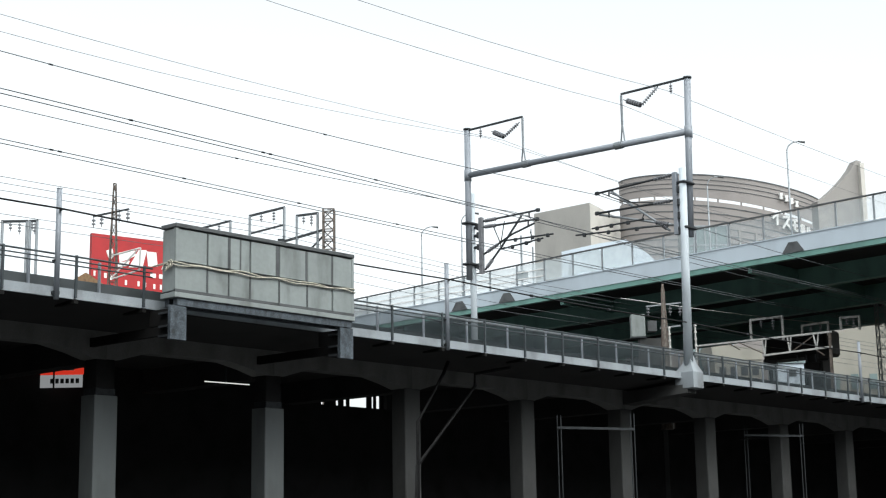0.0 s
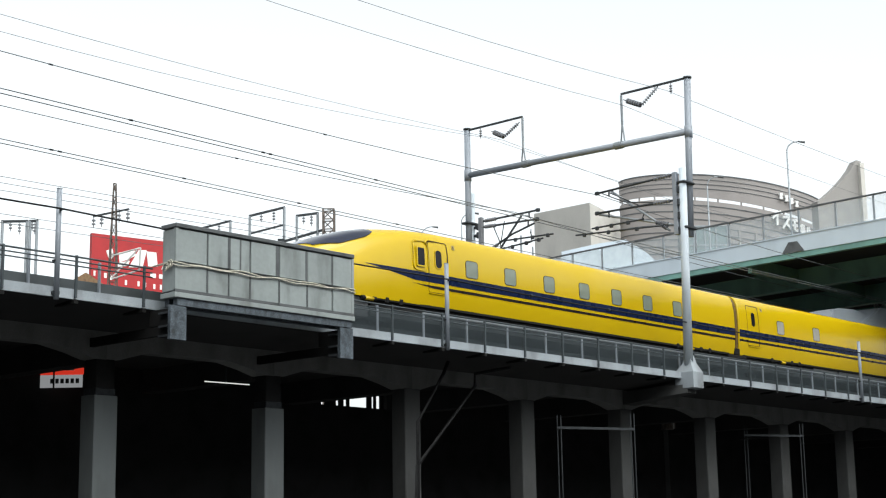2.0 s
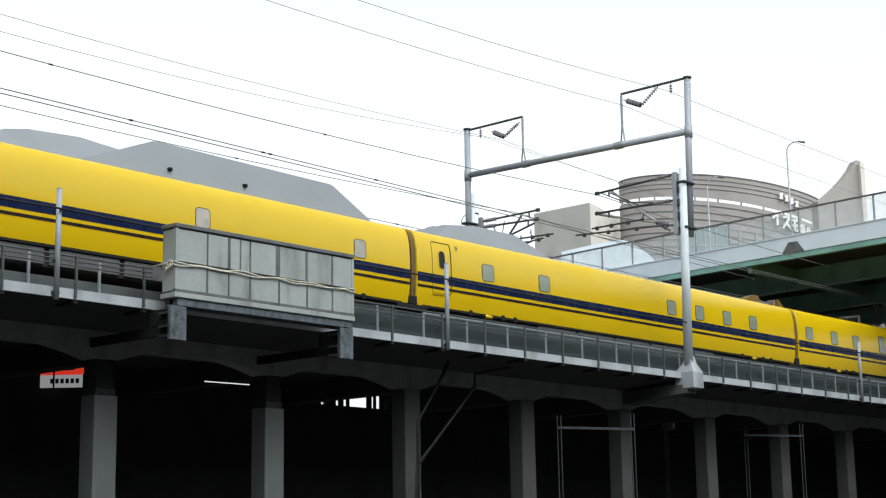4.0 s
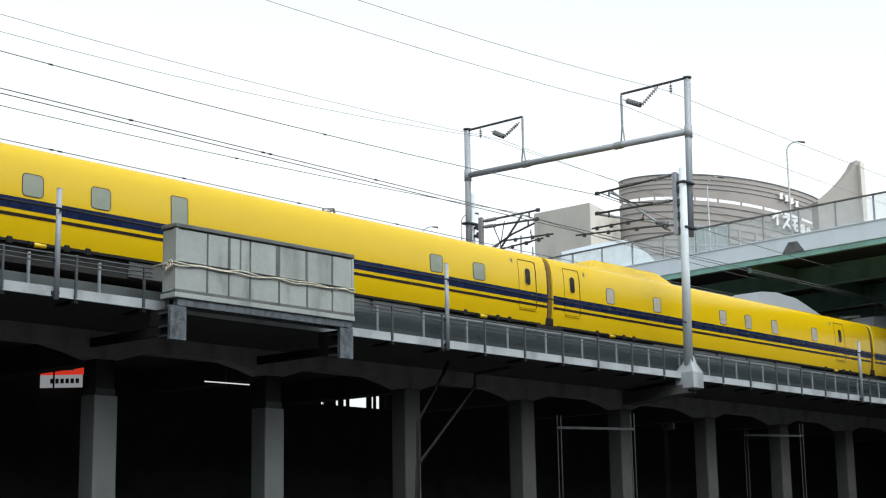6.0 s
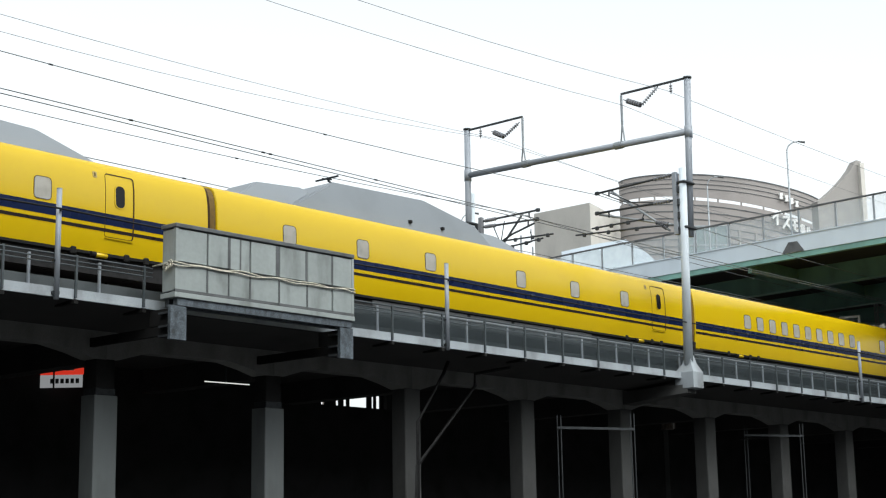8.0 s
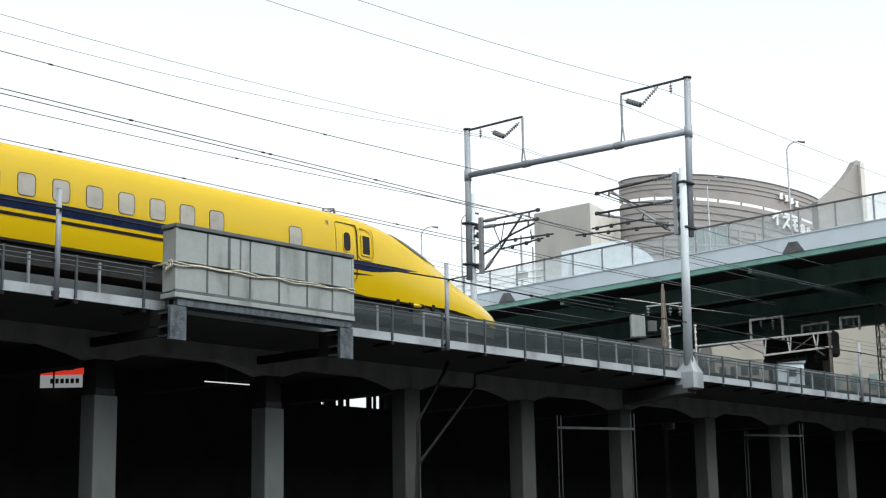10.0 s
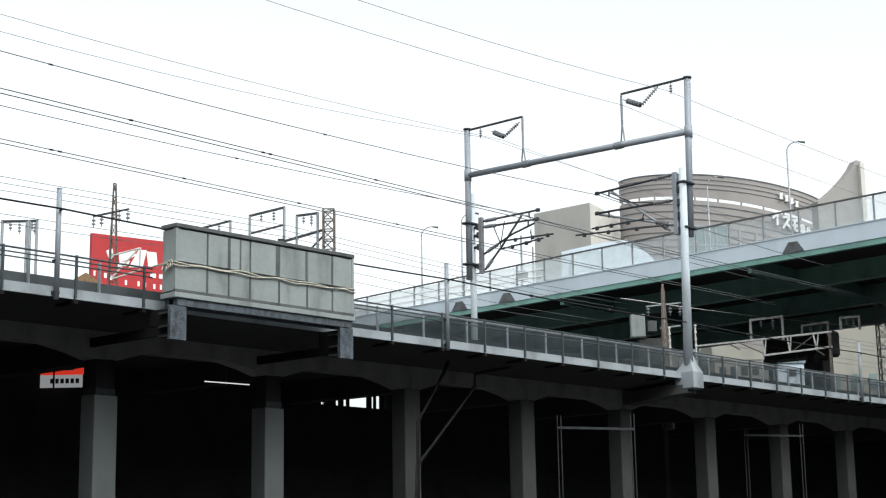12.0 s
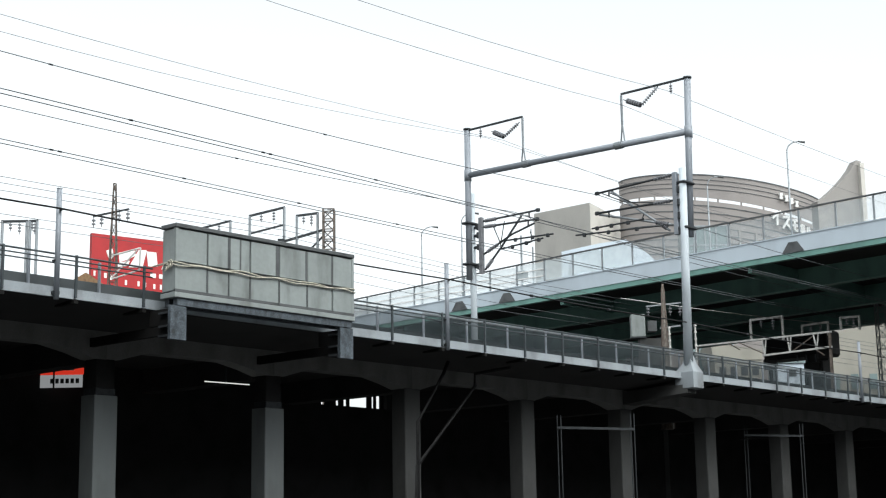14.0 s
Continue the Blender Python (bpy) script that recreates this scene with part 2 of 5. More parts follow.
for k in range(-6, 23):
    xc = COL0 + PITCHX * k
    spin = Matrix.Rotation(turn_at(xc), 4, "Z")
    for o in (0.5, 6.9):
        stand = Matrix.Translation(at(xc, o, 0)) @ spin
        if k < 2 and o < 1:
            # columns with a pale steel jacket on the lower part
            # concrete above the jacket is coloured black for the shade under the deck
            c = part("column", boxed(-0.3, 0.3, 0.06, 0.54, 5.6, 6.6, bevel=0.02), SHADE_BLACK, viaduct)
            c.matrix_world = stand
            c = part("column_jacket", boxed(-0.37, 0.37, 0, 0.6, 0, 5.63, bevel=0.02), JACKET, viaduct, "pale steel jacket round a column")
            c.matrix_world = stand
            c = part("jacket_collar", boxed(-0.32, 0.32, 0.04, 0.56, 5.635, 5.82, bevel=0.02), STEEL_DARK, viaduct)
        else:
            c = part("column", boxed(-0.37, 0.37, 0, 0.6, 0, 6.6, bevel=0.03), CONCRETE, viaduct)
        c.matrix_world = stand
        L = PITCHX
        out = [(0, 7.3), (0, 6.58), (0.4, 6.58), (0.75, 6.68), (1.45, 6.87), (L - 1.75, 6.87), (L - 0.95, 6.72), (L - 0.4, 6.57), (L, 6.57), (L, 7.3)]
        if o < 1 or k != 2:
            # front beams take a paler tone, far beams a near-black one for shade
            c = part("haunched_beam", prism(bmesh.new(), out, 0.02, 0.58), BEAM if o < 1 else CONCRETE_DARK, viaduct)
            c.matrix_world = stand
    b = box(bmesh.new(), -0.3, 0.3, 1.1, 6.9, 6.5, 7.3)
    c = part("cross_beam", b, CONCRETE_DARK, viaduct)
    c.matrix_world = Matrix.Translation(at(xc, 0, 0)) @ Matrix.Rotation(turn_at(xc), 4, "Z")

for o in (NEAR_TRACK, FAR_TRACK):
    tr = thing("track", "steel running rails on the ballast of the viaduct", "railway track", "tracks on the viaduct", kind="structure")
    for d in (-0.7525, 0.7525):
        part("rail", sweep(bmesh.new(), [(o + d - 0.07, 8.22), (o + d + 0.07, 8.22), (o + d + 0.035, 8.3), (o + d + 0.035, RAILTOP), (o + d - 0.035, RAILTOP), (o + d - 0.035, 8.3)], V0, V1), RAIL, tr)
    sl = bmesh.new()
    x = V0
    while x < V1:
        p = at(x, o, 8.13)
        box(sl, x - 0.12, x + 0.12, p.y - 1.2, p.y + 1.2, 8.05, 8.22)
        x += 0.62
    tagged(part("sleeper", sl, CONCRETE_DARK, tr), kind="stuff")



# ---- fence on the deck edge ----
fence = thing("deck_fence", "grey steel fence with dark posts, rails and mesh panels on the deck edge", "fence", kind="structure")
post_me = stub_me = light_me = None
for k in range(-26, 60):
    # the run before the panel box is set out a little further along
    x = 36.5 + 2.03 * k + (0.86 if k < -5 else -0.2 if k < -1 else 0.0)
    if 23.4 < x < 30.4:
        continue
    if post_me is None:
        ob = part("dark_post", boxed(-0.03, 0.03, -0.03, 0.03, -0.14, 0.9, bevel=0.006), FENCE, fence, "dark steel fence post")
        post_me = ob.data
        st = part("bracket", prism(bmesh.new(), [(-0.06, 0), (0.06, 0), (0.06, -0.1), (-0.06, -0.1)], -0.02, 0.75), GROOVE, fence)
        stub_me = st.data
    else:
        ob, st = new("dark_post", post_me), new("bracket", stub_me)
        ob.parent = st.parent = fence
    spin = Matrix.Rotation(turn_at(x), 4, "Z")
    ob.matrix_world = Matrix.Translation(at(x, -2.1, 7.7)) @ spin
    st.matrix_world = Matrix.Translation(at(x, -2.1, 7.53)) @ spin
for k in range(-26, 60):
    x = 36.5 + 2.03 * k - (0.25 if k < -5 else 0.48)
    if 23.3 < x < 30.4:
        continue
    if light_me is None:
        ob = part("panel_post", boxed(-0.03, 0.03, -0.04, 0.025, 0, 0.82, bevel=0.006), POLE, fence, "pale galvanised panel post")
        light_me = ob.data
    else:
        ob = new("panel_post", light_me)
        ob.parent = fence
    ob.matrix_world = Matrix.Translation(at(x, -1.75, 7.765)) @ Matrix.Rotation(turn_at(x), 4, "Z")
    if x > 30:
        part("mesh_panel", sweep(bmesh.new(), rect(-1.755, -1.745, 7.85, 8.55), x + 0.04, x + 1.99, 3), MESH, fence)
part("mesh_panel", sweep(bmesh.new(), rect(-1.755, -1.745, 7.85, 8.55), 29.97, 31.92, 3), MESH, fence)
for x0, x1 in ((V0, 23.4), (30.3, V1)):
    for z, r in ((8.56, 0.026), (8.45, 0.02), (8.34, 0.02)):
        part("rail", sweep(bmesh.new(), [(-2.1 + r * math.cos(a), z + r * math.sin(a)) for a in (0.4, 1.4, 2.4, 3.4, 4.4, 5.4)], x0, x1), FENCE, fence)
part("top_rail", sweep(bmesh.new(), rect(-1.775, -1.725, 8.56, 8.6), 34.0, V1), GALV, fence, "pale galvanised top rail")


def tall_post(x):
    t = thing("cable_post", "tall slim galvanised post carrying a black cable at the deck edge", "post", "cable posts on the deck edge", m=Matrix.Translation(at(x, -2.16, 7.46)))
    part("post", tube(bmesh.new(), (0, 0, 0), (0, 0, 2.66), 0.066, sides=12), POLE, t, smooth=True)
    part("cap", tube(bmesh.new(), (0, 0, 2.66), (0, 0, 2.68), 0.07, sides=12), GALV, t)
    part("clamp", boxed(-0.08, 0.08, -0.02, 0.1, 0.12, 0.2), STEEL_DARK, t)
    part("clamp", boxed(-0.08, 0.08, -0.02, 0.1, 0.9, 0.95), STEEL_DARK, t)
    part("cable_clip", tube(bmesh.new(), (0, -0.12, 2.14), (0, 0.02, 2.14), 0.03), STEEL_DARK, t)
    return t


for x in (6.4, 20.53, 34.64, 62.0, 76.2):
    tall_post(x)


def strand(name, a, b, sag, r, material, label, category="wire", group="", clips=()):
    """A wire from a to b, hanging by sag in the middle."""
    a, b = Vector(a), Vector(b)
    n = 14
    pts = [a.lerp(b, i / n) - Vector((0, 0, sag * 4 * (i / n) * (1 - i / n))) for i in range(n + 1)]
    t = thing(name, label, category, group)
    part("line", chain(bmesh.new(), pts, r, 5), material, t, smooth=True)
    for c in clips:
        p = a.lerp(b, c) - Vector((0, 0, sag * 4 * c * (1 - c)))
        d = (b - a).normalized() * 0.06
        part("clip", tube(bmesh.new(), p - d, p + d, r * 1.9, sides=8), STEEL_DARK, t)
    return t


for x0, x1 in ((-8, 6.4), (6.4, 20.53), (20.53, 34.64), (34.64, 48.2), (48.2, 62.0), (62.0, 76.2)):
    strand("black_cable", at(x0, -2.28, 9.62), at(x1, -2.28, 9.62), 0.06, 0.025, CABLE, "thick black cable slung between posts along the deck edge", "cable", "black cables on the deck edge", (0.3, 0.62))

# ---- pale box of panels on brackets at the deck edge ----
BX0, BX1, BO = 23.45, 29.66, -3.0
bw = thing("panel_box", "pale grey panelled box tied with rope on deck edge brackets", "equipment box")
y0 = ty(26.5) + BO
y1 = y0 + 0.55
W0, W1 = 7.82, 9.5
part("core", boxed(BX0 + 0.03, BX1 - 0.03, y0 + 0.05, y1 - 0.05, W0 + 0.02, W1 + 0.01), CAP_GREY, bw)
seams = (0.0, 1.02, 1.72, 2.44, 3.45, 4.46, 5.4, 6.21)
for row, (za, zb) in enumerate(((W0 + 0.1, 8.58), (8.66, W1 - 0.02))):
    for a, b in zip(seams, seams[1:]):
        part("front_panel", boxed(BX0 + a + 0.025, BX0 + b - 0.025, y0, y0 + 0.06, za, zb, bevel=0.012), PANEL_GREY, bw)
    part("end_panel", boxed(BX0, BX0 + 0.06, y0 + 0.08, y1 - 0.03, za, zb, bevel=0.012), PANEL_GREY, bw)
    part("end_panel", boxed(BX1 - 0.06, BX1, y0 + 0.08, y1 - 0.03, za, zb, bevel=0.012), PANEL_GREY, bw)
    part("rear_panel", boxed(BX0 + 0.07, BX1 - 0.07, y1 - 0.08, y1 - 0.02, za, zb), PANEL_GREY, bw)
for s_, w_ in ((1.72, 0.09), (2.1, 0.05), (3.38, 0.12), (4.42, 0.07), (5.4, 0.04)):
    part("seam_cover", boxed(BX0 + s_ - w_ / 2, BX0 + s_ + w_ / 2, y0 - 0.006, y0 - 0.001, 8.67, W1 - 0.03), CAP_GREY, bw, "dark stained seam strip")
for s_ in (1.02, 2.44, 3.45, 4.46):
    part("seam_cover", boxed(BX0 + s_ - 0.02, BX0 + s_ + 0.02, y0 - 0.006, y0 - 0.001, W0 + 0.15, 8.56), CAP_GREY, bw, "dark stained seam strip")
part("bottom_rail", boxed(BX0 - 0.03, BX1 + 0.03, y0 - 0.03, y1, W0 - 0.07, W0 + 0.06, bevel=0.01), PANEL_GREY, bw)
part("base_strip", boxed(BX0 - 0.012, BX1 + 0.012, y0 - 0.014, y0 - 0.002, W0 + 0.065, W0 + 0.14), CAP_GREY, bw)
part("corner_post", boxed(BX0 - 0.01, BX0 + 0.07, y0 - 0.012, y0 + 0.07, W0 + 0.145, W1), PANEL_GREY, bw)
part("corner_post", boxed(BX1 - 0.07, BX1 + 0.01, y0 - 0.012, y0 + 0.07, W0 + 0.145, W1), PANEL_GREY, bw)
part("cap", boxed(BX0 - 0.03, BX1 + 0.02, y0 - 0.04, y1 + 0.02, W1 + 0.012, W1 + 0.12, bevel=0.015), CAP_GREY, bw, "dull grey capping sheet")
for i, z in enumerate((8.63, 8.59)):
    pts = []
    for j in range(40):
        u = j / 39
        pts.append((BX0 - 0.03 + (BX1 - BX0 + 0.06) * u, y0 - 0.03 - 0.012 * i, z - 0.035 * math.sin(u * 9.4 + i * 1.3) ** 2 - 0.02 * math.sin(u * 31 + i)))
    pts = [(BX0 - 0.04, y1 + 0.3, 8.62), (BX0 - 0.04, y0 + 0.1, z + 0.02)] + pts + [(BX1 + 0.03, y0 + 0.3, z - 0.05)]
    part("rope", chain(bmesh.new(), pts, 0.018, 6), CORD, bw, "beige rope tied round the box", smooth=True)
for i in range(4):
    loop = [(BX0 - 0.06 - 0.02 * i, y0 + 0.12 + 0.05 * i + 0.07 * math.cos(a), 8.6 - 0.03 * i + 0.1 * math.sin(a)) for a in [j * 0.7 + i for j in range(9)]]
    part("rope_knot", chain(bmesh.new(), loop, 0.016, 6), CORD, bw, smooth=True)
beam = bmesh.new()
box(beam, BX0 + 0.1, BX1 - 0.05, y0 + 0.02, y0 + 0.2, W0 - 0.26, W0 - 0.07)
box(beam, BX0 + 0.1, BX1 - 0.05, y1 - 0.2, y1 - 0.02, W0 - 0.26, W0 - 0.07)
part("bearer", beam, MOTTLED, bw)
for xa in (BX0 - 0.1, BX1 - 0.48):
    part("bracket_plate", boxed(xa, xa + 0.5, y0 + 0.03, y0 + 0.15, 6.7, W0 - 0.27, bevel=0.01), MOTTLED, bw, "galvanised bracket plate")
    for z in (7.35, 7.02, 6.78):
        part("bracket_flange", boxed(xa - 0.02, xa + 0.52, y0 + 0.155, y0 + 0.5, z, z + 0.05), STEEL_DARK, bw)
    part("bracket_arm", boxed(xa + 0.1, xa + 0.22, y0 + 0.16, y0 + 3.6, 6.85, 7.08), GROOVE, bw)
    part("bracket_arm", boxed(xa + 0.1, xa + 0.22, y0 + 0.16, y0 + 1.0, 7.1, 7.5), GROOVE, bw)


# ---- gantry over both tracks ----
GX, GN, GF = 48.3, 30.55, 41.13
BEAM_Z, TOP_Z = 17.1, 19.25
gantry = thing("catenary_gantry", "pale grey steel catenary gantry with concrete masts over both tracks", "gantry")
for y, tube_foot, tube_head, mast_foot, mast_head in (
        (GN, (48.66, 12.95), (48.97, 19.25), (48.1, 8.0), (48.31, 15.55)),
        (GF, (48.14, 12.6), (48.18, 19.1), (48.40, 7.7), (48.38, 16.35))):
    part("upper_mast", tube(bmesh.new(), (tube_foot[0], y, tube_foot[1]), (tube_head[0], y, tube_head[1]), 0.13, sides=16), POLE, gantry, smooth=True)
    part("concrete_mast", tube(bmesh.new(), (mast_foot[0], y, mast_foot[1]), (mast_head[0], y, mast_head[1]), 0.175 if y < 35 else 0.14, 0.14 if y < 35 else 0.125, sides=16), POLE_CONCRETE, gantry, "pale spun concrete mast", smooth=True)
    part("mast_cap", tube(bmesh.new(), (tube_head[0], y, tube_head[1]), (tube_head[0], y, tube_head[1] + 0.06), 0.17, sides=16), STEEL_DARK, gantry)
    for z in (13.25, 15.0):
        xm = (tube_foot[0] + mast_head[0]) / 2
        part("mast_band", boxed(xm - 0.36, xm + 0.36, y - 0.2, y + 0.2, z - 0.05, z + 0.05, bevel=0.03), STEEL_DARK, gantry)
    xb = tube_foot[0] + (tube_head[0] - tube_foot[0]) * 0.68
    part("beam_collar", tube(bmesh.new(), (xb, y, BEAM_Z - 0.25), (xb, y, BEAM_Z + 0.22), 0.155, sides=16), POLE, gantry, smooth=True)
part("beam", tube(bmesh.new(), (48.84, GN + 0.1, BEAM_Z), (48.17, GF - 0.1, BEAM_Z), 0.125, sides=18), POLE, gantry, "round steel cross beam", smooth=True)
for ya, yb, top, AX, BXM in ((GN, GN + 3.1, TOP_Z + 0.02, 48.95, 48.66), (GF, GF - 3.03, TOP_Z - 0.17, 48.18, 48.36)):
    b = bmesh.new()
    bar(b, (AX, ya, top), (AX, yb, top), 0.075)
    part("feeder_arm", b, STEEL_DARK, gantry, "dark angle-steel feeder arm")
    b = bmesh.new()
    tube(b, (AX, yb, top - 0.05), (AX, yb, top - 1.25), 0.05, sides=8)
    for s in (-0.14, 0.14):
        tube(b, (AX, yb, top - 1.2), (AX + s * 0.4, yb + s, BEAM_Z + 0.1), 0.035, sides=6)
    part("arm_hanger", b, GALV, gantry)
    part("hanger_clamp", tube(bmesh.new(), (BXM, yb - 0.18, BEAM_Z), (BXM, yb + 0.18, BEAM_Z), 0.155, sides=14), GALV, gantry)
    # a thick strain insulator and a string of discs, slung below the arm
    sgn = 1 if yb > ya else -1
    if sgn > 0:
        p0, low, p1 = Vector((AX, 33.55, top - 0.25)), Vector((AX, 32.7, top - 0.66)), Vector((AX, 31.89, top - 0.06))
    else:
        p0, low, p1 = Vector((AX, 39.78, top - 0.3)), Vector((AX, 39.1, top - 0.66)), Vector((AX, 38.25, top - 0.2))
    part("insulator_link", chain(bmesh.new(), [p0, p0.lerp(low, 0.25)], 0.02, 6), STEEL_DARK, gantry)
    b = tube(bmesh.new(), p0.lerp(low, 0.2), p0.lerp(low, 0.98), 0.06, sides=10)
    for i in range(6):
        q = p0.lerp(low, 0.26 + 0.13 * i)
        d = (low - p0).normalized() * 0.035
        tube(b, q - d, q + d, 0.11, sides=12)
    part("strain_insulator", b, PORCELAIN, gantry, "thick grey ribbed strain insulator")
    b = tube(bmesh.new(), low, p1, 0.02, sides=6)
    for i in range(8):
        q = low.lerp(p1, 0.08 + 0.11 * i)
        d = (p1 - low).normalized() * 0.02
        tube(b, q - d, q + d, 0.085, 0.05, sides=10)
    part("insulator_string", b, PORCELAIN, gantry, "grey insulator string")
    b = tube(bmesh.new(), (AX, ya + sgn * 0.75, top), (AX, ya + sgn * 0.75, top - 0.5), 0.018, sides=6)
    for i in range(3):
        tube(b, (AX, ya + sgn * 0.75, top - 0.15 - 0.1 * i), (AX, ya + sgn * 0.75, top - 0.19 - 0.1 * i), 0.06, sides=8)
    part("earth_wire_hanger", b, PORCELAIN, gantry)
ped = bmesh.new()
v = []
for z, w, yo, yi in ((7.14, 0.3, 30.28, 31.0), (7.18, 0.34, 30.2, 31.0), (7.76, 0.34, 30.2, 31.0), (8.08, 0.2, 30.36, 30.74), (8.4, 0.12, 30.44, 30.66)):
    v.append([ped.verts.new((48.17 + sx * w, yy, z)) for sx, yy in ((-1, yo), (1, yo), (1, yi), (-1, yi))])
for a, b in zip(v, v[1:]):
    for i in range(4):
        ped.faces.new((a[i], a[(i + 1) % 4], b[(i + 1) % 4], b[i]))
ped.faces.new(v[0][::-1])
ped.faces.new(v[-1])
cor = bmesh.new()
v = []
for y, w, z0 in ((30.5, 0.3, 7.0), (31.2, 0.34, 6.95), (33.3, 0.4, 6.75)):
    v.append([cor.verts.new(p) for p in ((48.14 - w, y, z0), (48.14 + w, y, z0), (48.14 + w, y, 7.3 + 0.02 * (31 - y)), (48.14 - w, y, 7.3 + 0.02 * (31 - y)))])
for a, c in zip(v, v[1:]):
    for i in range(4):
        cor.faces.new((a[i], a[(i + 1) % 4], c[(i + 1) % 4], c[i]))
cor.faces.new(v[0][::-1])
cor.faces.new(v[-1])
part("corbel", cor, CONCRETE, gantry, "concrete corbel below the mast foot")
part("pedestal", ped, EDGE, gantry, "pale concrete pedestal at the mast foot")


def ribbed(a, b, f0, f1, n=6):
    """A ribbed insulator on a tube from a to b, between two shares of its length."""
    a, b = Vector(a), Vector(b)
    bm = tube(bmesh.new(), a.lerp(b, f0), a.lerp(b, f1), 0.055, sides=8)
    d = (b - a).normalized() * 0.022
    for i in range(n):
        q = a.lerp(b, f0 + (f1 - f0) * (i + 0.5) / n)
        tube(bm, q - d, q + d, 0.09, 0.06, sides=10)
    return bm


def cantilever(x, mast_y, post_y, z0, z1, rungs, tubes, braces, arms, drop):
    """A pair of hinged brackets that reach from a mast over its track. Places are (y, z) in the plane across the track."""
    t = thing("catenary_bracket", "rusty tubular catenary bracket with insulators hinged on a mast", "catenary bracket", "catenary brackets", m=Matrix.Translation((x, 0, 0)))
    way = 1 if post_y > mast_y else -1
    part("hinge_post", boxed(-0.09, 0.09, post_y - 0.09, post_y + 0.09, z0, z1, bevel=0.015), POLE if way > 0 else PORCELAIN, t, "grey steel hinge post")
    for z in rungs:
        near, far = post_y - way * 0.1, mast_y + way * 0.08
        bm = tube(bmesh.new(), (0.0, near, z), (0.1, far, z + 0.03), 0.1, 0.055, sides=8)
        part("standoff", bm, STEEL_DARK, t)
        part("standoff_pad", boxed(-0.1, 0.16, min(near, near - way * 0.1), max(near, near - way * 0.1), z - 0.13, z + 0.13, bevel=0.02), STEEL_DARK, t)
    for i, (a, b) in enumerate(tubes):
        p, q = (0.0, *a), (0.0, *b)
        part("top_tube", tube(bmesh.new(), p, q, 0.045, sides=8), STEEL_DARK, t, smooth=True)
        part("insulator", ribbed(p, q, 0.03, 0.24), PORCELAIN, t, "grey ribbed insulator")
        e = Vector(q)
        part("end_clamp", boxed(-0.06, 0.06, e.y - 0.09, e.y + 0.09, e.z - 0.07, e.z + 0.07, bevel=0.02), STEEL_DARK, t)
        s = Vector(p).lerp(e, 0.84)
        part("wire_clamp", tube(bmesh.new(), s, s - Vector((0, 0, 0.24)), 0.035, sides=6), STEEL_DARK, t)
    for pts in braces:
        pts = [(0.03, *p) for p in pts]
        part("brace_tube", chain(bmesh.new(), pts, 0.045, 8), GALV if way > 0 else STEEL_DARK, t, smooth=True)
        part("insulator", ribbed(pts[0], pts[1], 0.12, 0.5), PORCELAIN, t, "grey ribbed insulator")
    for a, b in arms:
        part("steady_tube", tube(bmesh.new(), (-0.03, *a), (-0.03, *b), 0.036, sides=8), STEEL_DARK, t, smooth=True)
        for f in (0.3, 0.62, 0.9):
            c = Vector((-0.03, *a)).lerp(Vector((-0.03, *b)), f)
            part("tube_clamp", boxed(-0.08, 0.03, c.y - 0.07, c.y + 0.07, c.z - 0.1, c.z + 0.05, bevel=0.02), STEEL_DARK, t)
    for a, b in drop:
        part("drop_tube", tube(bmesh.new(), (0.0, *a), (0.0, *b), 0.022, sides=6), STEEL_DARK, t)
    return t


cantilever(48.2, GN, 30.83, 13.0, 15.42, (14.72, 14.24, 13.72, 13.12),
           (((30.93, 15.34), (34.46, 15.2)), ((30.98, 14.35), (34.49, 14.4))),
           (((31.17, 13.22), (32.29, 14.05), (33.83, 15.21)), ((31.03, 13.42), (32.6, 13.85), (34.41, 14.34))),
           (((32.3, 13.83), (34.75, 13.82)), ((31.4, 13.45), (35.55, 13.67))),
           (((33.9, 15.15), (32.5, 14.4)), ((34.3, 15.2), (33.18, 14.65)), ((33.18, 14.65), (31.6, 14.36)), ((32.29, 14.05), (32.4, 13.83))))
cantilever(48.3, GF, 40.57, 12.8, 15.2, (14.8, 14.45, 13.95, 13.12),
           (((40.42, 15.02), (37.52, 15.04)), ((40.43, 14.77), (37.59, 14.67))),
           (((40.46, 13.62), (38.94, 14.24), (37.74, 14.53)), ((40.42, 12.94), (39.57, 13.73), (38.41, 14.94))),
           (((39.56, 14.02), (36.75, 13.93)), ((39.57, 13.68), (37.27, 13.83))),
           (((39.3, 14.85), (39.55, 13.8)), ((39.9, 14.72), (39.57, 14.02)), ((37.95, 14.2), (37.85, 13.9)), ((38.1, 14.9), (37.9, 14.75)), ((37.91, 14.3), (37.91, 13.75))))

# ---- overhead wires ----
for o, nm in ((NEAR_TRACK, "near"), (FAR_TRACK, "far")):
    for x0, x1 in ((-2, GX), (GX, 98)):
        grp = "overhead wires of the tracks"
        strand("contact_wire", at(x0, o + (0.1 if x0 < GX else -0.1), 13.42), at(x1, o - 0.1, 13.42), 0.0, 0.016, WIRE, "thin dark contact wire over the track", group=grp)
        strand("auxiliary_wire", at(x0, o, 13.57), at(x1, o, 13.57), 0.02, 0.016, WIRE, "dark auxiliary catenary wire above the contact wire", group=grp, clips=(0.544, 0.644, 0.65, 0.744) if nm == 'near' else (0.55, 0.556, 0.652, 0.755, 0.857))
        strand("messenger_wire", at(x0, o, 15.15), at(x1, o, 15.15), 0.6, 0.014, WIRE, "dark messenger wire of the catenary", group=grp, clips=(0.49, 0.697))
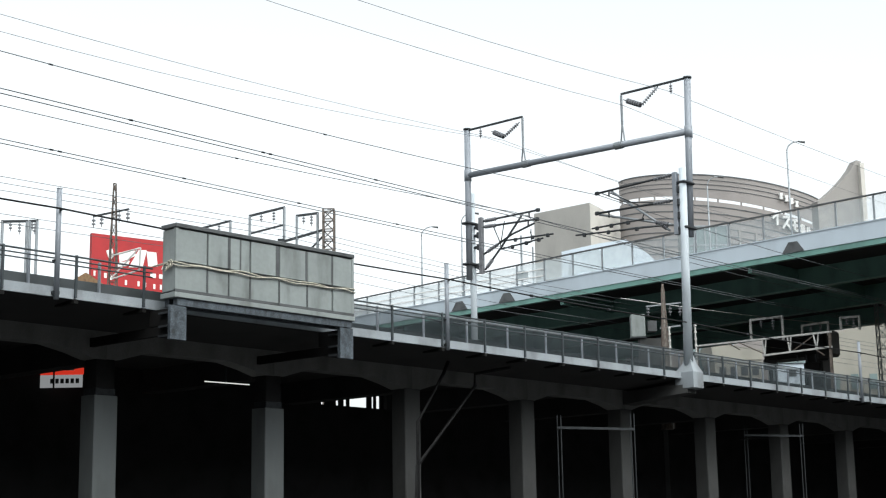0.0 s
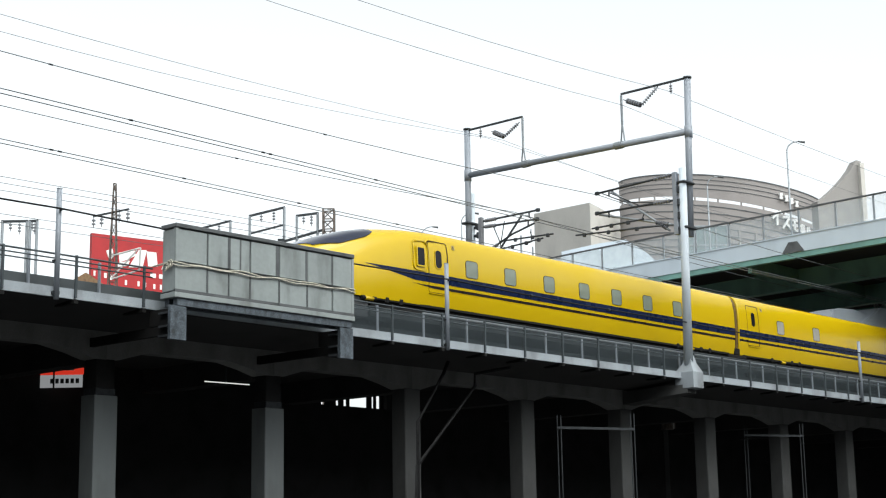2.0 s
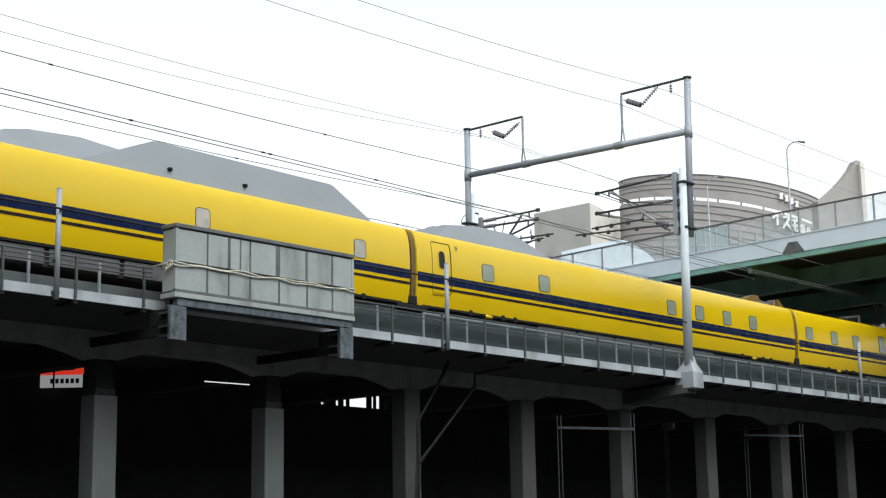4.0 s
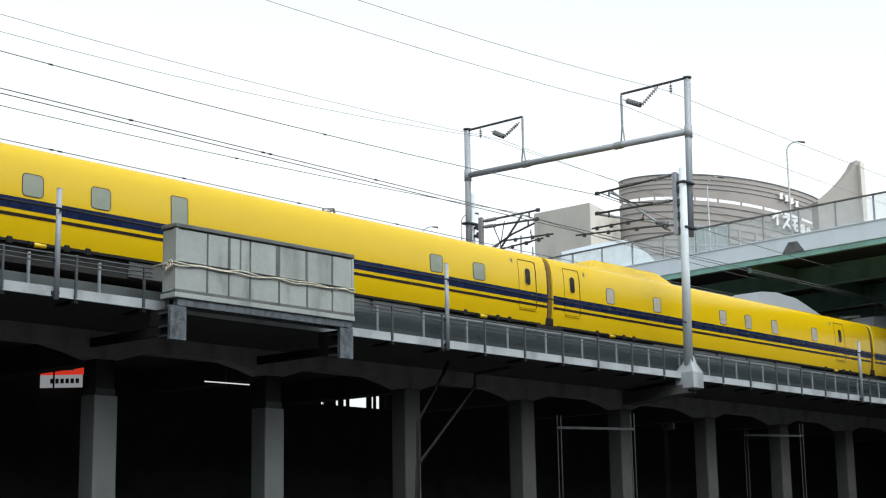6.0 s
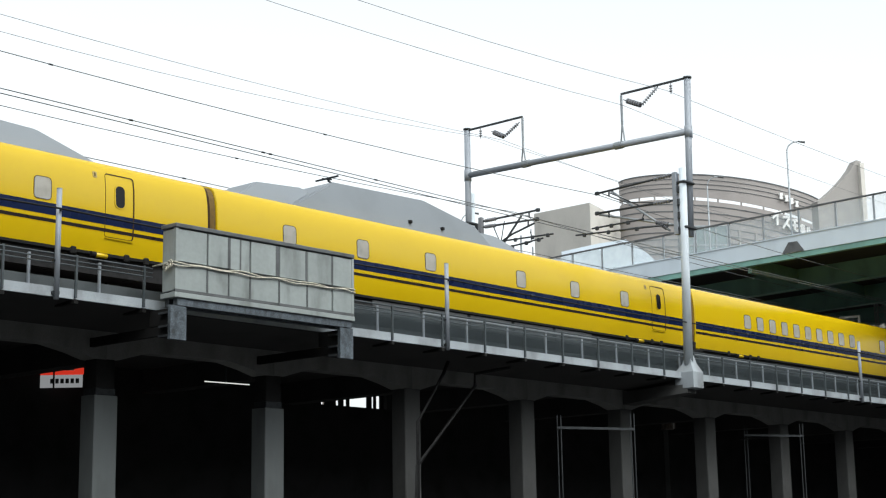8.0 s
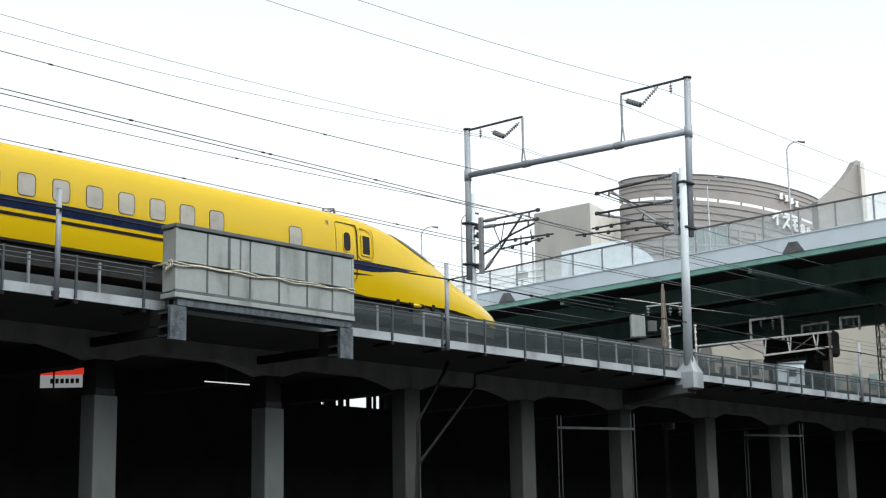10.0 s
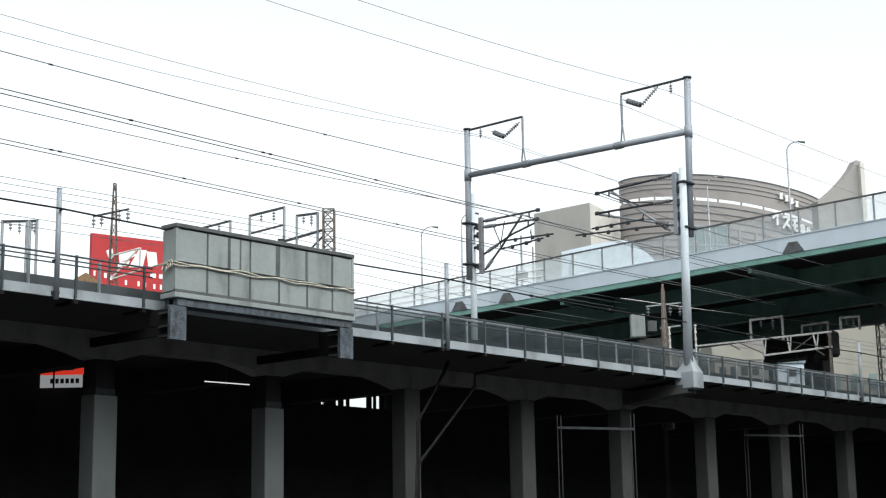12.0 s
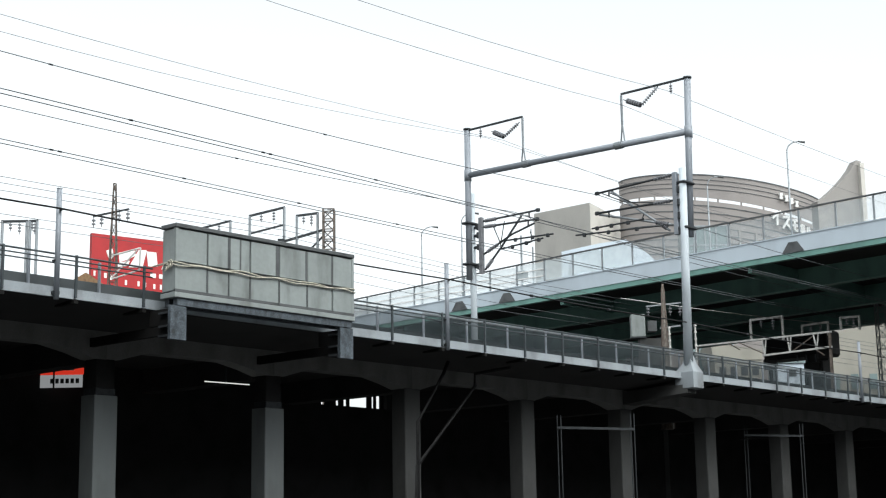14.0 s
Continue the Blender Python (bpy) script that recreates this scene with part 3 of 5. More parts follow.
for y, z, left, right in ((33.4, 18.7, 0.8, 0.5), (31.3, 18.85, 1.05, 0.35), (39.5, 18.42, 0.78, 0.8), (40.4, 18.7, 1.25, 0.5)):
    for x0, x1, sag in ((-2, 48.6, left), (48.6, 98, right)):
        a, c = ty(x0) - ty(48.6), ty(x1) - ty(48.6)
        strand("feeder_wire", (x0, y + a, z), (x1, y + c, z), sag, 0.009, WIRE, "thin feeder wire strung between gantries", group="feeder wires")

# ---- the yellow inspection train ----
SIDE = ((0.85, 1.585), (1.1, 1.635), (1.4, 1.67), (1.8, 1.69), (2.3, 1.687), (2.7, 1.665), (3.0, 1.61), (3.18, 1.535), (3.28, 1.44), (3.335, 1.345), (3.38, 1.18), (3.44, 0.85), (3.5, 0.45), (3.52, 0.0))
ROOF = 3.52


def half(z):
    """Half width of the body at a height above the rail."""
    if z <= SIDE[0][0]:
        return SIDE[0][1]
    for (a, p), (b, q) in zip(SIDE, SIDE[1:]):
        if z <= b:
            return p + (q - p) * (z - a) / (b - a)
    return 0.0


def section(x, scale_w=1.0, top=ROOF, low=0.85):
    """One ring of the body, near side bottom to far side bottom."""
    ring = []
    for z, w in SIDE:
        u = (z - 0.85) / (ROOF - 0.85)
        ring.append((x, -w * scale_w, low + (top - low) * u))
    return ring + [(x, -y, z) for x, y, z in ring[-2::-1]]


def loft(rings, cap=True, crisp=()):
    bm = bmesh.new()
    vs = [[bm.verts.new(p) for p in r] for r in rings]
    for a, b in zip(vs, vs[1:]):
        for i in range(len(a) - 1):
            bm.faces.new((a[i], b[i], b[i + 1], a[i + 1]))
        bm.faces.new((a[-1], b[-1], b[0], a[0]))
        for i in (0, -1):
            bm.edges.get((a[i], b[i])).smooth = False
    for k in crisp:
        for p, q in zip(vs[k], vs[k][1:]):
            e = bm.edges.get((p, q))
            if e:
                e.smooth = False
    if cap:
        bm.faces.new(vs[0])
        bm.faces.new(vs[-1][::-1])
    return bm


def rounded(u0, u1, z0, z1, r, n=4):
    pts = []
    for cx, cz, a0 in ((u1 - r, z1 - r, 0), (u0 + r, z1 - r, 90), (u0 + r, z0 + r, 180), (u1 - r, z0 + r, 270)):
        for i in range(n + 1):
            a = radians(a0 + 90 * i / n)
            pts.append((cx + r * math.cos(a), cz + r * math.sin(a)))
    return pts


def dense(outline, step=0.14):
    """The outline with points added on its long runs."""
    pts = []
    for i, p in enumerate(outline):
        q = outline[(i + 1) % len(outline)]
        n = max(1, int(math.hypot(q[0] - p[0], q[1] - p[1]) / step + 0.5))
        pts += [(p[0] + (q[0] - p[0]) * k / n, p[1] + (q[1] - p[1]) * k / n) for k in range(n)]
    return pts


def patch(outline, proud, s):
    """A plate on the car's side, with a rim that reaches back into it."""
    outline = dense(outline)
    bm = bmesh.new()
    f = [bm.verts.new((u, s * (half(z) + proud), z)) for u, z in outline]
    bk = [bm.verts.new((u, s * (half(z) - 0.05), z)) for u, z in outline]
    cu, cz = sum(p[0] for p in outline) / len(outline), sum(p[1] for p in outline) / len(outline)
    c = bm.verts.new((cu, s * (half(cz) + proud), cz))
    for i in range(len(f)):
        j = (i + 1) % len(f)
        bm.faces.new((f[i], f[j], c))
        bm.faces.new((f[i], bk[i], bk[j], f[j]))
    return bm


def ringed(outer, inner, proud, s):
    """A flat rim between two outlines with the same corners, following the side."""
    pairs = []
    for i in range(len(outer)):
        p, q = outer[i], outer[(i + 1) % len(outer)]
        a, b = inner[i], inner[(i + 1) % len(inner)]
        n = max(1, int(math.hypot(q[0] - p[0], q[1] - p[1]) / 0.14 + 0.5))
        for k in range(n):
            t = k / n
            pairs.append(((p[0] + (q[0] - p[0]) * t, p[1] + (q[1] - p[1]) * t), (a[0] + (b[0] - a[0]) * t, a[1] + (b[1] - a[1]) * t)))
    bm = bmesh.new()
    o = [bm.verts.new((u, s * (half(z) + proud), z)) for (u, z), _ in pairs]
    i_ = [bm.verts.new((u, s * (half(z) + proud), z)) for _, (u, z) in pairs]
    ob = [bm.verts.new((u, s * (half(z) - 0.03), z)) for (u, z), _ in pairs]
    n = len(o)
    for a in range(n):
        b = (a + 1) % n
        bm.faces.new((o[a], o[b], i_[b], i_[a]))
        bm.faces.new((o[a], ob[a], ob[b], o[b]))
    return bm


def hull(u, z):
    """Half width at a place on a cab car, nose included."""
    d = NOSE_END - abs(u)
    if d > 8.6:
        return half(z)
    ring = nose_ring(d, 0.0)[:14]
    for (_, y0, z0), (_, y1, z1) in zip(ring, ring[1:]):
        if z <= z1:
            return -(y0 + (y1 - y0) * max(0.0, z - z0) / (z1 - z0))
    return 0.0


def band(u0, u1, z0, z1, s, point0=0.0, point1=0.0, wide=None):
    """A painted stripe along the side, tapering to a point where asked."""
    bm = bmesh.new()
    n, m = (60 if wide else 24), 5
    grid = []
    for i in range(n + 1):
        u = u0 + (u1 - u0) * i / n
        k = 1.0
        if point0 and u < u0 + point0:
            k = max(0.03, (u - u0) / point0)
        if point1 and u > u1 - point1:
            k = max(0.03, (u1 - u) / point1)
        za = z1 - (z1 - z0) * k
        wide = wide or half
        grid.append([bm.verts.new((u, s * (wide(u, za + (z1 - za) * j / m) + 0.008) if wide is hull else s * (half(za + (z1 - za) * j / m) + 0.006), za + (z1 - za) * j / m)) for j in range(m + 1)])
    for a, b in zip(grid, grid[1:]):
        for j in range(m):
            bm.faces.new((a[j], a[j + 1], b[j + 1], b[j]))
    return bm


def add_window(car, u, w=0.6, h=0.56, z=2.28, r=0.1, glass=None, both=True):
    for s in ((-1, 1) if both else (-1,)):
        # thin dark rim, wider at right and top, paints the pane's recess shade
        f = part("window_shade_rim", ringed(rounded(u - w / 2 - 0.012, u + w / 2 + 0.022, z - h / 2 - 0.01, z + h / 2 + 0.02, r + 0.015), rounded(u - w / 2, u + w / 2, z - h / 2, z + h / 2, r), 0.018, s), DOOR_SHADE, car)
        part("pane", patch(rounded(u - w / 2 - 0.01, u + w / 2 + 0.01, z - h / 2 - 0.01, z + h / 2 + 0.01, r), 0.016, s), glass or GLASS, f)


def add_door(car, u0, u1, inner=1, z0=1.3, z1=3.02):
    """A flush door; a dark rim, wider at one edge and the top, paints its recess shade. inner: the side on which the
    number plate sits.
    """
    for s in (-1, 1):
        f = part("door", ringed(rounded(u0, u1, z0, z1, 0.09), rounded(u0 + 0.012, u1 - 0.045, z0 + 0.012, z1 - 0.03, 0.07), 0.009, s), DOOR_SHADE, car, "passenger door with a narrow dark window")
        uc = (u0 + u1) / 2
        a = u1 + 0.25 if inner > 0 else u0 - 0.39
        plate = part("number_plate", patch(rounded(a, a + 0.14, 2.84, 3.0, 0.02, 1), 0.012, s), LABEL, car)
        part("text_bar", patch(rounded(a + 0.05, a + 0.09, 2.87, 2.97, 0.01, 1), 0.016, s), DOOR_SHADE, plate)
        part("door_sill", patch(rounded(u0 + 0.02, u1 - 0.02, z0 - 0.045, z0 - 0.015, 0.01, 1), 0.03, s), YELLOW, f)
        part("door_window_frame", ringed(rounded(uc - 0.18, uc + 0.18, 2.1, 2.75, 0.15), rounded(uc - 0.15, uc + 0.15, 2.13, 2.72, 0.13), 0.018, s), YELLOW, f)
        part("door_pane", patch(rounded(uc - 0.155, uc + 0.155, 2.125, 2.725, 0.13), 0.014, s), GLASS_SIDE, f)


def bogie(car, u):
    b = bmesh.new()
    for s in (-1, 1):
        box(b, u - 1.75, u + 1.75, s * 1.2 - 0.1, s * 1.2 + 0.1, 0.42, 0.66)
        for d in (-1.25, 1.25):
            tube(b, (u + d, s * 0.68, 0.43), (u + d, s * 0.8, 0.43), 0.43, sides=20)
            box(b, u + d - 0.2, u + d + 0.2, s * 1.3 - 0.12, s * 1.3 + 0.12, 0.28, 0.6)
    for d in (-1.25, 1.25):
        tube(b, (u + d, -1.1, 0.43), (u + d, 1.1, 0.43), 0.09, sides=10)
    box(b, u - 0.4, u + 0.4, -1.1, 1.1, 0.4, 0.75)
    part("bogie", b, UNDER, car, "dark bogie with wheels")
    for s in (-1, 1):
        b = tube(bmesh.new(), (u - 0.18, s * 1.63, 0.79), (u + 0.18, s * 1.63, 0.79), 0.065, sides=10)
        part("damper_cover", b, YELLOW, car, "small yellow damper cover", smooth=True)
        for d in (-0.25, 0.25):
            part("damper_end", tube(bmesh.new(), (u + d - 0.07, s * 1.62, 0.8), (u + d + 0.07, s * 1.62, 0.8), 0.075, sides=10), GROOVE, car)
        for d in (-0.85, 0.85, 1.5):
            part("step_block", boxed(u + d - 0.09, u + d + 0.09, s * 1.59 - 0.05, s * 1.59 + 0.05, 0.72, 0.93, bevel=0.03), GROOVE, car)


def shroud(car, outline, w0, w1, material, label):
    """A roof cover: a long outline in u and height, narrower at the top."""
    bm = bmesh.new()
    outline = [(u, 3.3 if z <= 3.5 else z) for u, z in outline]
    w0 += 0.12
    zt = max(z for u, z in outline)
    a = [bm.verts.new((u, -(w0 + (w1 - w0) * (z - 3.3) / (zt - 3.3)), z)) for u, z in outline]
    b = [bm.verts.new((u, (w0 + (w1 - w0) * (z - 3.3) / (zt - 3.3)), z)) for u, z in outline]
    n = len(a)
    bm.faces.new(a)
    bm.faces.new(b[::-1])
    for i in range(n):
        bm.faces.new((a[i], b[i], b[(i + 1) % n], a[(i + 1) % n]))
    bmesh.ops.bevel(bm, geom=[e for e in bm.edges], offset=0.05, segments=2, affect="EDGES")
    return part("roof_cover", bm, material, car, label)


def plain_body(car, u0, u1):
    """The yellow shell between two ends, with its underframe, end rims and roof joints."""
    e = 0.17
    rings = [section(u0 + e, 0.985, ROOF - 0.02), section(u0 + e + 0.02, 1.0)]
    n = 12
    rings += [section(u0 + 0.4 + (u1 - u0 - 0.8) * i / n) for i in range(n + 1)]
    rings += [section(u1 - e - 0.02, 1.0), section(u1 - e, 0.985, ROOF - 0.02)]
    part("body", loft(rings, True, (0, 1, -2, -1)), YELLOW, car, "glossy yellow car body", smooth=True)
    part("underframe", boxed(u0 + 0.6, u1 - 0.6, -1.5, 1.5, 0.3, 0.845), UNDER, car)
    for i in range(5):
        a = u0 + 6.6 + 2.35 * i
        for s in (-1, 1):
            part("equipment_cover", boxed(a, a + 2.2, s * 1.53 - 0.03, s * 1.53 + 0.03, 0.34, 0.78, bevel=0.02), SKIRT, car)
    for s in (-1, 1):
        part("skirt_lip", boxed(u0 + 0.5, u1 - 0.5, s * 1.575 - 0.025, s * 1.575 + 0.025, 0.8, 0.875), GROOVE, car)


def stripes(car, u0, u1, nose=False):
    for s in (-1, 1):
        part("wide_stripe", band(u0, u1, 1.62, 1.92, s, 2.2 if nose < 0 else 0, 2.2 if nose > 0 else 0, hull if nose else None), BLUE, car, "wide navy stripe")
        if nose < 0:
            part("thin_stripe", band(u0 + 2.1, u1, 1.43, 1.52, s, 1.0, 0, hull), STRIPE_DARK, car, "thin dark stripe")
        elif nose > 0:
            part("thin_stripe", band(u0, u1 - 2.1, 1.43, 1.52, s, 0, 1.0, hull), STRIPE_DARK, car, "thin dark stripe")
        else:
            part("thin_stripe", band(u0, u1, 1.43, 1.52, s), STRIPE_DARK, car, "thin dark stripe")


def gangway(car, u):
    # the hood's recess shade is put into its colour
    part("gangway", loft([section(u - 0.16, 0.965, ROOF - 0.05), section(u + 0.16, 0.965, ROOF - 0.05)]), DARK_YELLOW, car, "shaded yellow gangway hood")
    part("gangway_seal", loft([section(u - 0.15, 0.975, ROOF - 0.035), section(u - 0.05, 0.975, ROOF - 0.035)]), DOOR_SHADE, car, "dark brown gangway seal")
    part("coupler_box", boxed(u - 0.72, u + 0.72, -1.66, 1.66, 0.66, 0.82, bevel=0.03), GROOVE, car)
    part("coupler_hanger", boxed(u - 0.2, u + 0.2, -1.655, 1.655, 0.825, 1.1, bevel=0.02), GROOVE, car)


# nose stations: distance from the tip, top height, half-width share, lower edge
NOSE = ((0.0, 0.96, 0.10, 0.62), (0.12, 1.11, 0.34, 0.55), (0.4, 1.27, 0.55, 0.52), (0.9, 1.44, 0.70, 0.55), (1.6, 1.64, 0.82, 0.64), (2.4, 1.92, 0.90, 0.76), (3.4, 2.36, 0.945, 0.84), (4.4, 2.79, 0.97, 0.85),
        (5.4, 3.11, 0.98, 0.85), (6.4, 3.33, 0.988, 0.85), (7.4, 3.46, 0.994, 0.85), (8.4, 3.51, 1.0, 0.85), (9.6, ROOF, 1.0, 0.85))
NOSE_END = 27.35


def nose_at(d):
    for a, b in zip(NOSE, NOSE[1:]):
        if d <= b[0]:
            k = (d - a[0]) / (b[0] - a[0])
            return [p + (q - p) * k for p, q in zip(a, b)][1:]
    return list(NOSE[-1][1:])


def nose_ring(d, u):
    """The nose's section: full low fenders, and a canopy that narrows towards the top."""
    top, w, low = nose_at(d)
    full = min(1.0, max(0.0, (d - 2.6) / 6.0))
    ring = []
    n = 13
    for i in range(n + 1):
        k = i / n
        a = k * math.pi / 2
        e = 0.62
        y1 = 1.685 * w * math.cos(a) ** e
        z1 = low + (top - low) * math.sin(a) ** (0.95)
        dent = 0.22 * math.exp(-((k - 0.52) / 0.16) ** 2) * min(1.0, d / 2.5) * (1 - full)
        z = SIDE[i][0]
        y2, z2 = SIDE[i][1], z
        y = (y1 * (1 - dent)) * (1 - full) + y2 * full
        zz = z1 * (1 - full) + (low + (top - low) * (z2 - 0.85) / (ROOF - 0.85)) * full
        ring.append((u, -max(0.0, y), zz))
    ring[-1] = (u, 0.0, ring[-1][2])
    return ring + [(x, -y, z) for x, y, z in ring[-2::-1]]


def end_car(name, nose, label, group):
    """A cab car: origin at its gangway end; nose -1 points to smaller x, +1 to larger."""
    car = thing(name, label, "train car", group)
    L = NOSE_END
    tip = nose * L
    rings = []
    d = 0.0
    steps = [0, 0.05, 0.12, 0.25, 0.45, 0.7, 1.0, 1.4] + [1.8 + 0.4 * i for i in range(21)]
    for d in steps:
        rings.append(nose_ring(d, tip - nose * d))
    e = nose * 0.17
    rings += [section(tip - nose * 10.2)] + [section(nose * x) for x in (14.0, 10.0, 6.0, 3.0, 1.0, 0.4)]
    rings += [section(e + nose * 0.02), section(e, 0.985, ROOF - 0.02)]
    part("body", loft(rings, True, (-2, -1)), YELLOW, car, "glossy yellow car body with a long duck-bill nose", smooth=True)
    # grey skirt under the nose
    sk = []
    for d in (0.25, 0.6, 1.2, 2.0, 3.0, 4.2, 5.4):
        top, w, low = nose_at(d)
        y = 1.6 * w
        u = tip - nose * d
        sk.append([(u, -y, low + 0.1), (u, -y * 0.97, 0.22), (u, y * 0.97, 0.22), (u, y, low + 0.1)])
    part("nose_skirt", loft(sk), SKIRT, car, "dark grey skirt below the nose")
    a, b = sorted((nose * 0.6, nose * 21.8))
    part("underframe", boxed(a, b, -1.5, 1.5, 0.3, 0.845), UNDER, car)
    for s in (-1, 1):
        part("skirt_lip", boxed(a, b, s * 1.575 - 0.025, s * 1.575 + 0.025, 0.8, 0.875), GROOVE, car)
    # wraparound cab windscreen
    bm = bmesh.new()
    rows = []
    for d0 in [3.6 + 0.14 * i for i in range(19)]:
        k = (d0 - 3.6) / 2.52
        lo = 7.1 + 0.6 * k + 2.4 * max(0.0, 0.35 - k) / 0.35 + 3.6 * (1 - math.sqrt(max(0.0, 1 - (max(0.0, k - 0.72) / 0.28) ** 2)))
        mid = 13
        row = []
        for j in range(9):
            d = d0 + 0.12 * k * (1 - abs(j - 4) / 4)
            r = nose_ring(d, tip - nose * d)
            q = lo + (2 * mid - 2 * lo) * j / 8
            i0 = int(q)
            f = q - i0
            p0, p1 = Vector(r[i0]), Vector(r[min(i0 + 1, len(r) - 1)])
            p = p0.lerp(p1, f)
            row.append(bm.verts.new(p + Vector((nose * 0.012, (p.y * 0.012), 0.022))))
        rows.append(row)
    for p, q in zip(rows, rows[1:]):
        for j in range(8):
            bm.faces.new((p[j], q[j], q[j + 1], p[j + 1]))
    part("windscreen", bm, GLASS_DARK, car, "dark wraparound cab windscreen", smooth=True)
    a, b = sorted((nose * 0.19, nose * 22.1))
    stripes(car, a, b, nose)
    # cab door with its narrow window, then the entrance door
    for s in (-1, 1):
        u = nose * 19.62
        f = part("cab_window_frame", ringed(rounded(u - 0.21, u + 0.21, 2.08, 2.76, 0.06), rounded(u - 0.16, u + 0.16, 2.13, 2.71, 0.04), 0.02, s), YELLOW, car)
        part("pane", patch(rounded(u - 0.165, u + 0.165, 2.125, 2.715, 0.04), 0.016, s), GLASS_SIDE, f)
        arch = rounded(u - 0.36, u + 0.36, 1.95, 2.98, 0.2)
        part("cab_door_rim", ringed(arch, [(u + (p - u) * 0.93, 2.46 + (q - 2.46) * 0.965) for p, q in arch], 0.012, s), YELLOW, car, "raised yellow rim round the cab window")
    a, b = sorted((nose * 18.3, nose * 19.25))
    add_door(car, a, b, -nose)
    bogie(car, nose * 22.0)
    bogie(car, nose * 3.6)
    return car


def middle_car(label, group):
    car = thing("train_car", label, "train car", group)
    plain_body(car, 0.0, 25.0)
    stripes(car, 0.19, 24.81)
    gangway(car, 0.0)
    bogie(car, 3.75)
    bogie(car, 21.25)
    return car


GRP = "cars of the yellow inspection train"
cars = {}
cars[1] = end_car("train_car", -1, "yellow inspection train cab car with a long nose and navy stripes", GRP)
for u in (17.1, 15.05, 12.85, 10.75, 8.7, 6.63, 4.54):
    add_window(cars[1], -u)
cars[2] = middle_car("yellow train car with two grey pantograph shrouds on its roof", GRP)
add_door(cars[2], 0.85, 1.8)
for u in (3.6, 6.75, 16.19, 22.5):
    add_window(cars[2], u, 0.56 if u < 10 else 0.5, glass=BLIND)
shroud(cars[2], [(9.6, 3.5), (10.4, 3.92), (11.2, 4.08), (12.9, 4.2), (14.2, 4.1), (15.0, 3.5)], 0.9, 0.5, SHROUD, "grey roof equipment cover")
shroud(cars[2], [(12.2, 3.5), (15.2, 4.5), (22.2, 4.42), (23.9, 3.5)], 1.02, 0.8, SHROUD, "grey pantograph shroud")
cars[3] = middle_car("yellow train car with a grey roof cover near its end", GRP)
add_door(cars[3], 0.9, 1.85)
for u in (3.73, 6.84, 15.0, 17.05, 19.15, 21.24):
    add_window(cars[3], u)
shroud(cars[3], [(1.7, 3.5), (2.6, 3.95), (4.4, 4.16), (6.6, 4.16), (8.6, 3.5)], 0.95, 0.65, SHROUD, "grey roof cover")
cars[4] = middle_car("yellow train car with few windows and one tall window", GRP)
for u in (1.16, 3.46, 5.54, 18.85, 21.03):
    add_window(cars[4], u)
add_window(cars[4], 8.16, 0.56, 0.78, 2.36, 0.05)
add_door(cars[4], 23.2, 24.2, -1)
cars[5] = middle_car("yellow train car with a long low yellow roof hump", GRP)
add_door(cars[5], 0.85, 1.8)
for u in (3.68, 6.79, 11.61, 13.62, 15.82, 19.35):
    add_window(cars[5], u, 0.5, glass=BLIND)
add_door(cars[5], 21.3, 22.25, -1)
shroud(cars[5], [(3.3, 3.5), (4.0, 3.85), (8.3, 3.85), (9.4, 3.5)], 0.95, 0.75, YELLOW, "low yellow roof hump")
shroud(cars[5], [(15.2, 3.5), (16.6, 4.05), (18.0, 4.17), (19.8, 4.1), (21.9, 3.5)], 0.95, 0.65, SHROUD, "grey roof cover")
cars[6] = middle_car("yellow train car with a raised pantograph behind grey shrouds", GRP)
for u in (2.94, 6.03, 9.18, 13.91, 17.05, 20.2):
    add_window(cars[6], u, 0.5, glass=BLIND)
add_door(cars[6], 22.05, 23.0, -1)
shroud(cars[6], [(1.4, 3.5), (2.6, 4.05), (4.6, 4.2), (6.0, 3.5)], 0.9, 0.5, SHROUD, "grey roof equipment cover")
shroud(cars[6], [(3.4, 3.5), (5.6, 4.5), (9.9, 4.6), (12.4, 4.05), (13.2, 3.5)], 1.02, 0.8, SHROUD, "grey pantograph shroud")
shroud(cars[6], [(11.8, 3.5), (12.4, 4.02), (14.0, 4.0), (15.5, 3.5)], 0.9, 0.5, SHROUD, "grey roof equipment cover")
b = bmesh.new()
tube(b, (7.4, 0, 4.3), (6.2, 0, 4.78), 0.035, sides=8)
tube(b, (6.15, -0.5, 4.84), (6.15, 0.5, 4.84), 0.035, sides=8)
tube(b, (5.95, 0, 4.8), (6.35, 0, 4.84), 0.03, sides=8)
part("pantograph", b, STEEL_DARK, cars[6], "dark raised pantograph")
cars[7] = end_car("train_car", 1, "yellow inspection train cab car with a row of small windows", GRP)
gangway(cars[7], 0.0)
for i in range(9):
    add_window(cars[7], 4.21 + 1.035 * i, 0.5, glass=BLIND)
add_window(cars[7], 13.55, 0.5, glass=BLIND)
add_window(cars[7], 16.6, 0.5, glass=BLIND)
for car, spots in ((cars[2], (15.5, 18.3)), (cars[6], (8.9, 10.5))):
    for u in spots:
        part("shroud_port", boxed(u - 0.06, u + 0.06, -1.14, -1.0, 3.62, 3.72, bevel=0.015), GROOVE, car, "small dark port in the shroud")
